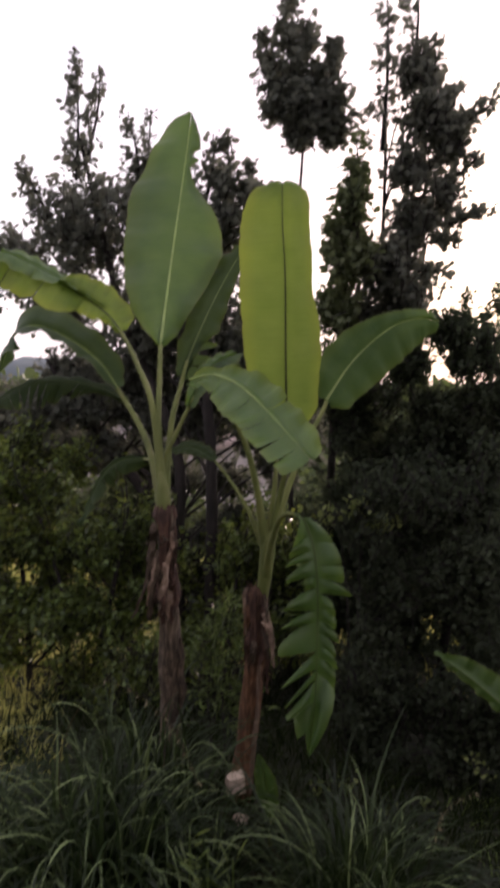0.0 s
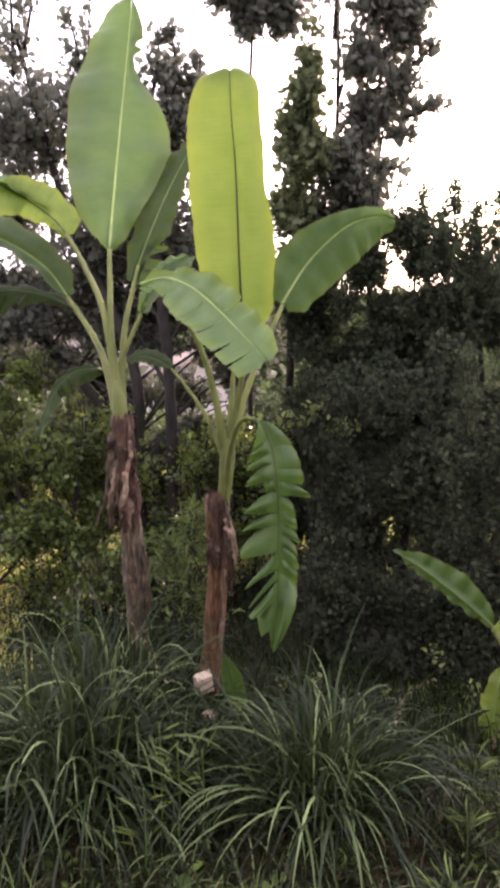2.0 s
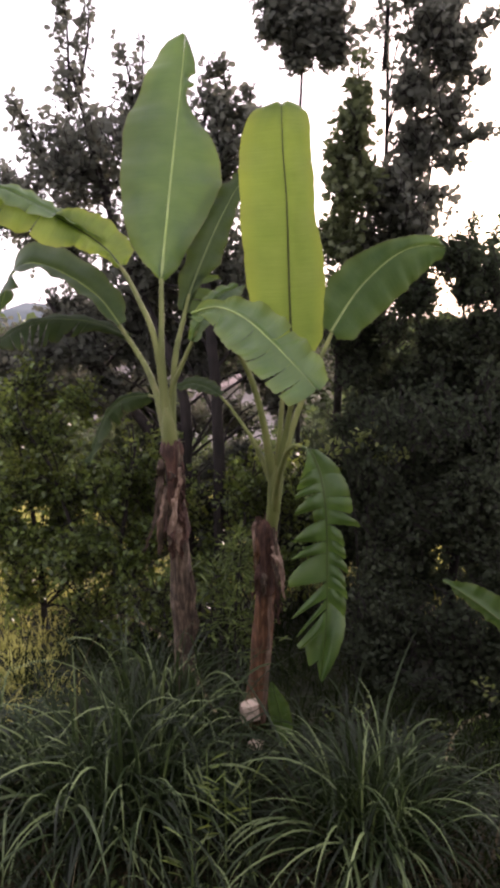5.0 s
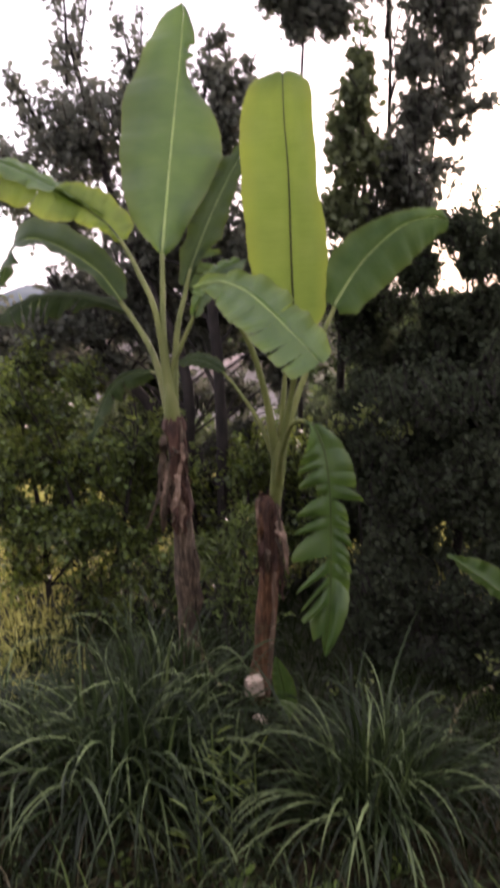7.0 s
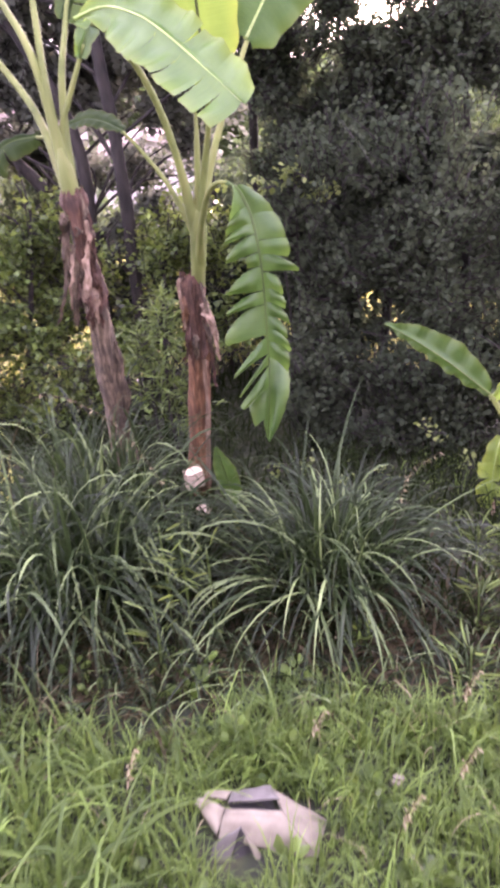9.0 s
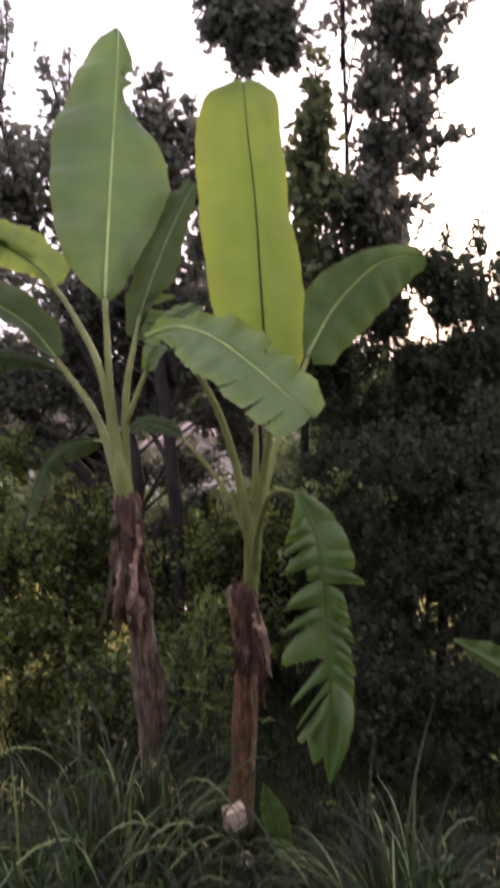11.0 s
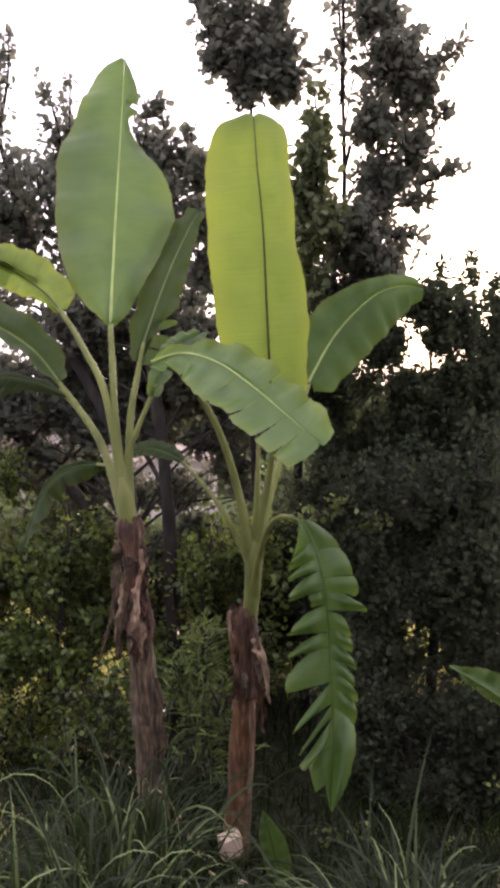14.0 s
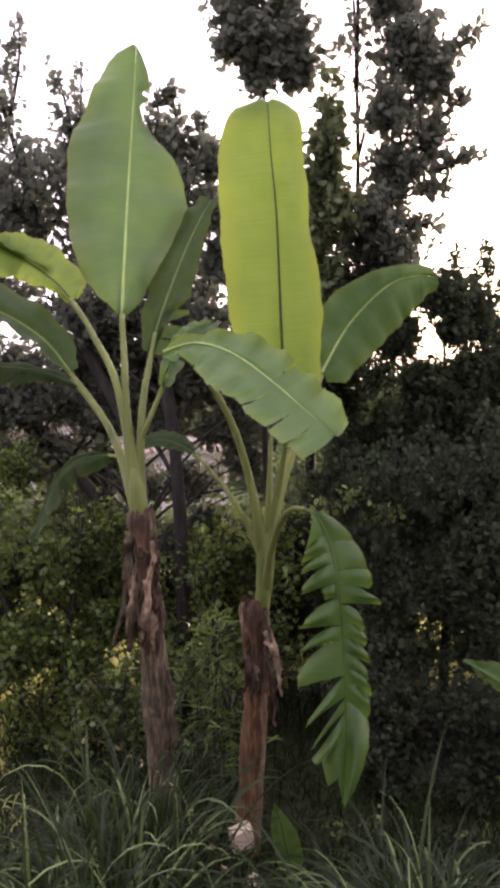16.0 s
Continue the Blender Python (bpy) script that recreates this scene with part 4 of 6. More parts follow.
def plant_three():
    p = thing("banana_plant", (1.42, 3.04, -0.17), "small banana plant with slanting leaf beside the hedge", "banana plant", "banana plants")
    stem_piece(p, "pseudostem", [(1.42, 3.04, -0.25), (1.39, 3.1, 0.0), (1.32, 3.2, 0.2), (1.256, 3.25, 0.323)], ((0, 0.034), (0.5, 0.024), (1, 0.010)), M_STEM_GREEN, 9, "", 0.1)
    banana_leaf(p, None, [(1.256, 3.25, 0.323), (1.097, 3.28, 0.461), (0.961, 3.32, 0.561), (0.827, 3.36, 0.643)],
                (-0.45, 0.3, -0.55), (0.45, 0.1, 0.75),
                ((0, 0.015), (0.12, 0.038), (0.4, 0.046), (0.8, 0.03), (1, 0.004)), ((0, 0.02), (0.12, 0.066), (0.4, 0.094), (0.75, 0.062), (1, 0.004)),
                M_LEAF_BROAD, M_RIB_MID, wave=0.013, seed=41, pet_r=0.012, label="slanting pointed green leaf")
    banana_leaf(p, None, [(1.256, 3.25, 0.30), (1.30, 3.2, 0.40), (1.38, 3.1, 0.47), (1.47, 3.0, 0.42)], (0.3, 0.6, 0.3), (0.2, -0.6, -0.4),
                ((0, 0.02), (0.3, 0.08), (0.8, 0.06), (1, 0.01)), ((0, 0.02), (0.3, 0.07), (0.8, 0.06), (1, 0.01)), M_LEAF_YOUNG, M_RIB, seed=43, pet_r=0.012)
    banana_leaf(p, None, [(1.30, 3.2, 0.15), (1.262, 3.16, 0.10), (1.245, 3.15, -0.05), (1.23, 3.13, -0.19)], (0.9, 0.1, 0), (-0.9, -0.1, 0.05),
                ((0, 0.02), (0.3, 0.06), (0.8, 0.06), (1, 0.01)), ((0, 0.02), (0.3, 0.055), (0.8, 0.06), (1, 0.01)), M_LEAF_YOUNG, M_RIB,
                tears_l=(0.35, 0.55, 0.75), tears_r=(0.4, 0.6, 0.8), seed=47, pet_r=0.01, lobe=0.03, label="hanging yellowing torn leaf")
    dry_flap(p, [(1.245, 3.1, -0.1), (1.225, 3.09, -0.17), (1.22, 3.09, -0.24)], 0.014, M_FLAP, 5)


def sucker():
    p = thing("banana_sucker", (0.12, 3.02, -0.07), "small banana sucker with one broad dull leaf in the grass", "banana plant")
    stem_piece(p, "pseudostem", [(0.125, 3.03, -0.1), (0.122, 3.02, -0.02), (0.115, 3.0, 0.10)], ((0, 0.012), (1, 0.006)), M_STEM_GREEN, 12, "", 0.1)
    banana_leaf(p, None, [(0.118, 3.0, 0.08), (0.108, 3.0, 0.146), (0.092, 3.0, 0.233), (0.066, 3.01, 0.335)], (0.9, -0.1, 0.2), (-0.9, 0.1, -0.2),
                ((0, 0.008), (0.25, 0.046), (0.6, 0.044), (1, 0.004)), ((0, 0.008), (0.3, 0.040), (0.7, 0.034), (1, 0.004)), M_LEAF_BROAD, M_RIB_GREEN, wave=0.003, seed=51, pet_r=0.008)


sucker()
plant_two()
plant_one()
plant_three()


# ---- trees and shrubs behind the banana plants ----
LEAF_SHAPE = np.array([(0, 0, 0), (0.32, -0.36, 0.10), (0.72, -0.46, 0.10), (1, 0, -0.06), (0.72, 0.46, 0.10), (0.32, 0.36, 0.10), (0.5, 0, 0)], dtype=np.float64)
LEAF_FACES = np.array([(0, 1, 6), (1, 2, 6), (2, 3, 6), (3, 4, 6), (4, 5, 6), (5, 0, 6)], dtype=np.int32)
NARROW_SHAPE = LEAF_SHAPE * np.array((1, 0.3, 0.5))


def leaves_mesh(name, at, ahead, size, mat, shape=LEAF_SHAPE, width=0.62, rng=None):
    """Many small leaves as one mesh: places, the ways that they point, and lengths."""
    count = len(at)
    ahead = ahead / np.maximum(1e-9, np.linalg.norm(ahead, axis=1, keepdims=True))
    any_way = rng.normal(size=(count, 3)) + np.array((0, 0, 1.2))
    side = np.cross(ahead, any_way)
    side /= np.maximum(1e-9, np.linalg.norm(side, axis=1, keepdims=True))
    up = np.cross(side, ahead)
    s = size[:, None, None]
    v = at[:, None, :] + s * (shape[None, :, 0:1] * ahead[:, None, :] + width * shape[None, :, 1:2] * side[:, None, :] + shape[None, :, 2:3] * up[:, None, :])
    k = len(shape)
    f = (LEAF_FACES[None] + (np.arange(count) * k)[:, None, None]).reshape(-1, 3)
    me = bpy.data.meshes.new(name)
    me.vertices.add(count * k)
    me.vertices.foreach_set("co", v.reshape(-1))
    me.loops.add(len(f) * 3)
    me.loops.foreach_set("vertex_index", f.reshape(-1).astype(np.int32))
    me.polygons.add(len(f))
    me.polygons.foreach_set("loop_start", np.arange(len(f), dtype=np.int32) * 3)
    me.materials.append(mat)
    me.update(calc_edges=True)
    return me


def unit(v):
    return v / np.maximum(1e-9, np.linalg.norm(v, axis=-1, keepdims=True))


def rosettes(rng, tip, axis, per_twig, reach):
    """Leaves set round the ends of twigs, spreading outwards and forwards."""
    at, ahead = [], []
    for _ in range(per_twig):
        radial = rng.normal(size=tip.shape)
        radial = unit(radial - axis * np.sum(radial * axis, axis=1, keepdims=True))
        back = rng.random((len(tip), 1)) ** 1.4 * reach
        at.append(tip - axis * back + radial * 0.005 + rng.normal(scale=0.012, size=tip.shape))
        ahead.append(axis * rng.uniform(0.1, 0.9, (len(tip), 1)) + radial * 0.85)
    return at, ahead


def crown_points(rng, blobs, spikes, per_twig, spread, gaps=5.0, sparse=-0.12):
    """Leaf places and ways: rosettes on twigs that fill uneven blobs, and leafy shoots with short side twigs.
    blobs: centre, radii, twigs; spikes: foot, tip, twigs. Also gives the twigs, as pairs of ends."""
    at, ahead, ends = [], [], []
    for centre, radii, twigs in blobs:
        d = unit(rng.normal(size=(twigs, 3)))
        r = 1.1 * rng.random(twigs)[:, None] ** 0.5
        lump = np.array([0.80 + 0.5 * noise.noise((float(q[0]) * 2.3 + centre[0] * 5, float(q[1]) * 2.3, float(q[2]) * 2.3 + centre[2] * 5)) for q in d])[:, None]
        twig = np.array(centre) + d * r * lump * np.array(radii)
        open_air = np.array([noise.noise((float(q[0]) * gaps, float(q[1]) * gaps, float(q[2]) * gaps)) for q in twig]) > sparse
        twig, d, r = twig[open_air], d[open_air], r[open_air]
        axis = unit(d + np.array((0, 0, 0.65)) + rng.normal(scale=0.4, size=d.shape))
        a, b = rosettes(rng, twig, axis, per_twig, spread * 3.6)
        at, ahead = at + a, ahead + b
        ends.append(np.stack([twig - axis * spread * 3, twig], axis=1))
    for foot, tip, twigs in spikes:
        foot, tip = np.array(foot), np.array(tip)
        length = np.linalg.norm(tip - foot)
        along_it = (tip - foot) / length
        s = np.sort(rng.random(twigs))[:, None]
        bow = 0.02 * np.sin(s * 5 + foot[0] * 9)
        line = foot + (tip - foot) * s + bow * np.array((1, 0.4, 0))
        axis = unit(along_it + rng.normal(scale=0.35, size=line.shape))
        a, b = rosettes(rng, line, axis, max(2, per_twig // 3), 0.03)
        at, ahead = at + a, ahead + b
        k = max(3, int(twigs * 0.6))
        s = rng.random((k, 1)) ** 1.3
        start = foot + (tip - foot) * s
        away = rng.normal(size=(k, 3))
        away = unit(away - along_it * np.sum(away * along_it, axis=1, keepdims=True))
        axis = unit(along_it * 0.75 + away)
        end = start + axis * rng.uniform(0.04, 0.13, (k, 1)) * (1.25 - s) * min(1.0, length / 0.4)
        a, b = rosettes(rng, end, axis, per_twig, spread * 1.6)
        at, ahead = at + a, ahead + b
        ends.append(np.stack([start, end], axis=1))
    return np.concatenate(at), np.concatenate(ahead), np.concatenate(ends)


def twigs_mesh(ends, thick, rng):
    """Thin three-sided sticks as one mesh."""
    k = len(ends)
    axis = unit(ends[:, 1] - ends[:, 0])
    side = unit(np.cross(axis, rng.normal(size=(k, 3))))
    up = np.cross(axis, side)
    ring = [side, -0.5 * side + 0.87 * up, -0.5 * side - 0.87 * up]
    v = np.stack([ends[:, 0] + thick * q for q in ring] + [ends[:, 1] + 0.4 * thick * q for q in ring], axis=1).reshape(-1, 3)
    f = (np.array([(0, 1, 4, 3), (1, 2, 5, 4), (2, 0, 3, 5)])[None] + (np.arange(k) * 6)[:, None, None]).reshape(-1, 4)
    return mesh_of("twig_spray", v.tolist(), f.tolist(), M_BARK)


def tree(name, label, base, stems, blobs, spikes, seed, mat, leaf=0.044, per_twig=7, spread=0.036, trunk_r=0.032, category="tree", shape=LEAF_SHAPE, limbs=True, width=0.78, sparse=-0.12, dense=2.0, gaps=5.0):
    """A trunk or several, limbs that reach into the crown, and the crown's leaves."""
    rng = np.random.default_rng(seed)
    t = thing(name, (base[0], base[1], ground_height(base[0], base[1])), label, category, "trees behind the banana plants" if category == "tree" else "shrubs at the edge")
    for i, stem in enumerate(stems):
        line, _ = spline(stem, 24)
        v, f = tube(line, ((0, trunk_r), (0.6, trunk_r * 0.7), (1, trunk_r * 0.25)), 10, 0.22, seed + i)
        trunk = part("trunk", mesh_of("trunk", v, f, M_BARK), t)
        if limbs:
            for j, (centre, radii, twigs) in enumerate(blobs):
                if j % len(stems) != i:
                    continue
                for m in range(2):
                    start = min(line[4:23], key=lambda q: abs(q.z - centre[2] + 0.45 - 0.2 * m))
                    d = rng.normal(size=3)
                    if abs(start.x - centre[0]) > 0.7:
                        continue
                    end = Vector(centre) + Vector(d / np.linalg.norm(d) * np.array(radii) * 0.6)
                    bow = start.lerp(end, 0.5) + Vector((rng.normal() * 0.05, rng.normal() * 0.05, 0.06))
                    lv, lf = tube(spline([start, bow, end], 12)[0], ((0, trunk_r * 0.26), (1, 0.003)), 6, 0.15, seed + j + m)
                    part("limb", mesh_of("limb", lv, lf, M_BARK), trunk)
            for foot, tip, twigs in spikes:
                mid = Vector(foot).lerp(Vector(tip), 0.5) + Vector((0.02, 0.0, 0.0))
                sv, sf = tube(spline([foot, mid, tip], 8)[0], ((0, 0.012), (1, 0.003)), 6, 0.1, seed)
                part("shoot", mesh_of("shoot", sv, sf, M_BARK), trunk)
    at, ahead, ends = crown_points(rng, [(q, r, int(k * dense)) for q, r, k in blobs], spikes, per_twig, spread, gaps, sparse)
    size = leaf * rng.uniform(0.65, 1.25, size=len(at))
    crown = part("crown", leaves_mesh("crown", at, ahead, size, mat, shape, width, rng), t)
    crown["kind"] = "stuff"
    part("twig_spray", twigs_mesh(ends, 0.0035, rng), t)["kind"] = "stuff"
    return t


tree("tree", "dark small-leaved tree with upright leafy shoots against the sky", (-0.3, 4.65),
     [[(-0.2, 4.65, -0.1), (-0.21, 4.6, 0.6), (-0.23, 4.62, 1.4), (-0.35, 4.7, 2.4), (-0.6, 4.85, 3.2)],
      [(-0.36, 4.72, -0.1), (-0.42, 4.7, 0.7), (-0.44, 4.72, 1.4), (-0.8, 4.9, 2.2), (-1.1, 4.95, 3.3)],
      [(-0.40, 4.74, 0.6), (-0.62, 4.9, 1.05), (-0.82, 4.98, 1.30), (-1.10, 5.0, 1.60), (-1.32, 5.05, 1.95)]],
     [((-1.10, 5.0, 2.75), (0.42, 0.38, 0.52), 260), ((-0.68, 4.95, 2.75), (0.32, 0.35, 0.45), 200), ((-0.22, 4.75, 2.75), (0.27, 0.32, 0.42), 170),
      ((-0.55, 5.0, 2.15), (0.55, 0.4, 0.35), 300), ((-1.55, 5.1, 2.55), (0.28, 0.35, 0.3), 120), ((-0.1, 4.9, 2.1), (0.4, 0.35, 0.45), 260),
      ((-0.75, 5.1, 1.68), (0.5, 0.35, 0.26), 140), ((-1.25, 5.15, 2.3), (0.3, 0.3, 0.22), 110), ((-0.35, 5.15, 1.75), (0.45, 0.35, 0.38), 300), ((0.2, 5.1, 1.75), (0.4, 0.35, 0.45), 300), ((-1.1, 5.2, 1.36), (0.45, 0.35, 0.26), 130), ((-1.6, 5.3, 1.5), (0.4, 0.3, 0.3), 190), ((0.16, 4.98, 1.34), (0.17, 0.12, 0.12), 34), ((0.22, 4.95, 1.2), (0.12, 0.1, 0.1), 16), ((-1.15, 5.2, 1.85), (0.32, 0.3, 0.25), 170), ((-0.75, 5.2, 1.9), (0.3, 0.3, 0.25), 150), ((-1.85, 5.3, 1.75), (0.3, 0.3, 0.2), 90), ((-0.15, 5.15, 1.24), (0.34, 0.2, 0.16), 44), ((-0.26, 4.72, 0.92), (0.1, 0.1, 0.14), 26), ((-0.07, 4.82, 1.02), (0.14, 0.12, 0.1), 28), ((0.08, 4.85, 0.9), (0.14, 0.12, 0.12), 30), ((-0.3, 4.7, 0.55), (0.12, 0.1, 0.14), 24),
      ((-1.35, 4.95, 1.62), (0.26, 0.2, 0.18), 100), ((-1.05, 4.95, 1.66), (0.22, 0.2, 0.16), 80), ((-1.4, 4.95, 1.38), (0.22, 0.2, 0.16), 80), ((-0.9, 4.95, 1.45), (0.2, 0.15, 0.10), 30), ((-0.62, 4.95, 1.55), (0.2, 0.15, 0.12), 40), ((-0.3, 4.95, 1.52), (0.22, 0.15, 0.12), 50), ((0.0, 4.95, 1.5), (0.18, 0.15, 0.12), 40), ((-0.45, 4.95, 1.22), (0.16, 0.12, 0.12), 30), ((0.01, 4.68, 2.88), (0.07, 0.12, 0.12), 34), ((0.02, 4.68, 2.64), (0.09, 0.12, 0.16), 60), ((0.03, 4.68, 2.38), (0.11, 0.12, 0.15), 70)],
     [((-1.12, 4.95, 3.05), (-1.135, 4.9, 3.84), 46), ((-1.05, 4.95, 3.2), (-0.97, 4.9, 3.7), 26), ((-0.72, 4.9, 2.95), (-0.80, 4.9, 3.46), 30), ((-0.72, 4.9, 2.95), (-0.66, 4.9, 3.46), 30),
      ((-1.3, 5.0, 2.8), (-1.48, 4.95, 3.14), 30), ((-0.2, 4.75, 2.9), (-0.18, 4.65, 3.24), 34), ((-0.1, 4.75, 2.9), (-0.02, 4.65, 3.1), 26), ((-0.3, 4.75, 2.9), (-0.26, 4.65, 3.26), 22)], 3, M_TREE, trunk_r=0.042, dense=2.4, sparse=-0.14, gaps=8.0)
tree("tree", "slender tree with rounded dark crown on bare upper trunk", (0.3, 4.35),
     [[(0.30, 4.95, -0.1), (0.26, 4.8, 1.2), (0.22, 4.4, 2.4), (0.235, 4.22, 2.95), (0.25, 4.2, 3.5)]],
     [((0.26, 4.2, 3.24), (0.19, 0.17, 0.13), 125), ((0.20, 4.2, 3.40), (0.16, 0.15, 0.12), 70), ((0.38, 4.2, 3.32), (0.11, 0.13, 0.10), 45), ((0.40, 4.2, 3.15), (0.11, 0.1, 0.06), 34), ((0.09, 4.2, 3.28), (0.09, 0.12, 0.10), 34), ((0.22, 4.2, 3.12), (0.13, 0.1, 0.06), 36)],
     [((0.16, 4.2, 3.4), (0.15, 4.2, 3.88), 74), ((0.06, 4.2, 3.3), (0.02, 4.2, 3.63), 44), ((0.34, 4.2, 3.35), (0.39, 4.2, 3.60), 46), ((0.24, 4.2, 3.4), (0.25, 4.2, 3.70), 40),
      ((0.4, 4.2, 3.2), (0.52, 4.2, 3.22), 16)], 5, M_TREE, limbs=False, trunk_r=0.018, gaps=9.0)
tree("tree", "tall dark tree with loose leafy shoots and sky gaps", (0.85, 5.0),
     [[(0.85, 5.0, -0.15), (0.8, 4.95, 1.0), (0.72, 4.5, 2.2), (0.68, 4.25, 2.9), (0.66, 4.2, 3.6)],
      [(0.92, 5.05, -0.15), (0.98, 5.0, 1.2), (0.95, 4.5, 2.4), (0.9, 4.3, 3.2)]],
     [((0.87, 4.05, 3.18), (0.21, 0.22, 0.20), 130), ((0.78, 4.05, 2.94), (0.19, 0.22, 0.17), 110), ((0.97, 4.05, 2.80), (0.15, 0.18, 0.16), 75), ((0.83, 4.1, 2.68), (0.19, 0.22, 0.17), 110),
      ((0.72, 4.15, 2.45), (0.28, 0.3, 0.23), 230), ((0.80, 4.15, 2.26), (0.18, 0.25, 0.16), 110), ((0.62, 4.3, 2.2), (0.32, 0.3, 0.25), 200), ((0.78, 4.05, 3.42), (0.14, 0.18, 0.16), 60), ((0.98, 4.05, 3.05), (0.13, 0.15, 0.12), 44)],
     [((0.63, 4.05, 3.0), (0.61, 4.0, 3.86), 44), ((0.76, 4.05, 3.3), (0.765, 4.0, 3.90), 36), ((0.86, 4.05, 3.2), (0.86, 4.0, 3.53), 26), ((0.96, 4.05, 3.1), (1.18, 4.0, 3.25), 30),
      ((0.94, 4.05, 3.1), (0.97, 4.0, 3.33), 22), ((0.95, 4.0, 2.62), (1.16, 4.0, 2.71), 24), ((0.90, 4.0, 2.55), (1.03, 4.0, 2.55), 18), ((0.95, 4.05, 2.85), (1.10, 4.0, 2.96), 18), ((0.84, 4.05, 2.4), (0.96, 4.0, 2.40), 18)], 7, M_TREE, leaf=0.040, sparse=-0.06, gaps=9.0, trunk_r=0.022)
tree("tree", "narrow pointed young tree with dark green leaves", (0.52, 4.9),
     [[(0.52, 4.9, -0.12), (0.5, 4.8, 1.2), (0.48, 4.05, 2.9)]],
     [((0.49, 4.0, 2.76), (0.10, 0.12, 0.20), 70), ((0.47, 4.05, 2.48), (0.17, 0.17, 0.24), 120), ((0.43, 4.1, 2.22), (0.14, 0.16, 0.2), 70)], [((0.49, 4.0, 2.6), (0.493, 4.0, 3.03), 40), ((0.42, 4.0, 2.5), (0.36, 4.0, 2.66), 14)], 9, M_TREE_YOUNG, leaf=0.044, gaps=9.0)
tree("tree", "dense dark bushy tree reaching down to the grass", (1.2, 4.75),
     [[(1.2, 4.75, -0.15), (1.25, 4.7, 0.8), (1.2, 4.6, 1.9)], [(0.72, 4.8, -0.12), (0.7, 4.75, 0.7), (0.62, 4.7, 1.7)], [(1.75, 4.8, -0.2), (1.7, 4.75, 1.0), (1.6, 4.7, 1.9)]],
     [((0.98, 4.55, 1.50), (0.32, 0.4, 0.28), 260), ((1.46, 4.45, 1.84), (0.22, 0.25, 0.42), 190), ((1.28, 4.32, 1.98), (0.14, 0.2, 0.24), 120), ((1.04, 4.22, 2.14), (0.18, 0.12, 0.11), 90), ((0.84, 4.25, 1.98), (0.14, 0.12, 0.18), 90), ((1.16, 4.3, 1.86), (0.11, 0.12, 0.18), 110), ((1.14, 4.25, 2.0), (0.09, 0.1, 0.1), 60), ((1.0, 4.35, 1.72), (0.24, 0.15, 0.12), 130), ((0.74, 4.35, 1.74), (0.18, 0.15, 0.16), 110), ((1.28, 4.32, 1.80), (0.15, 0.12, 0.09), 110), ((1.2, 4.42, 1.58), (0.25, 0.25, 0.2), 120), ((0.56, 4.6, 1.75), (0.36, 0.4, 0.42), 360), ((1.72, 4.6, 1.8), (0.42, 0.4, 0.5), 360), ((0.75, 4.55, 1.2), (0.5, 0.4, 0.45), 520),
      ((1.3, 4.5, 1.2), (0.5, 0.4, 0.45), 520), ((1.85, 4.55, 1.2), (0.45, 0.4, 0.5), 380), ((0.75, 4.6, 0.6), (0.5, 0.38, 0.42), 90), ((1.3, 4.5, 0.62), (0.5, 0.38, 0.42), 90),
      ((1.85, 4.5, 0.6), (0.5, 0.38, 0.45), 90), ((1.2, 3.88, 0.85), (0.55, 0.25, 0.85), 360), ((1.85, 3.85, 0.85), (0.5, 0.25, 0.85), 330), ((0.72, 3.98, 0.85), (0.3, 0.22, 0.8), 210), ((1.2, 3.72, 0.10), (0.6, 0.2, 0.42), 420), ((1.8, 3.7, 0.06), (0.5, 0.2, 0.42), 400), ((0.68, 3.82, 0.10), (0.28, 0.18, 0.38), 230), ((1.7, 4.3, 0.2), (0.4, 0.2, 0.25), 70), ((0.65, 4.35, 0.25), (0.3, 0.2, 0.25), 60)],
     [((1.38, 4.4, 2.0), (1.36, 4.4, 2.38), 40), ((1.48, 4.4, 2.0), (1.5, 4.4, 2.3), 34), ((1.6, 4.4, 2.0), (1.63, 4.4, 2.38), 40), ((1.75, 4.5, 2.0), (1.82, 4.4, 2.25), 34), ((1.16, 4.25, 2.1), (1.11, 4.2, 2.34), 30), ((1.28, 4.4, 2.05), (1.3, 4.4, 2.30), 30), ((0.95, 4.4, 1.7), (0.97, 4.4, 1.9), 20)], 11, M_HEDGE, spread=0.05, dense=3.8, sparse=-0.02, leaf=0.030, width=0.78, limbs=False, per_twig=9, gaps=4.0)
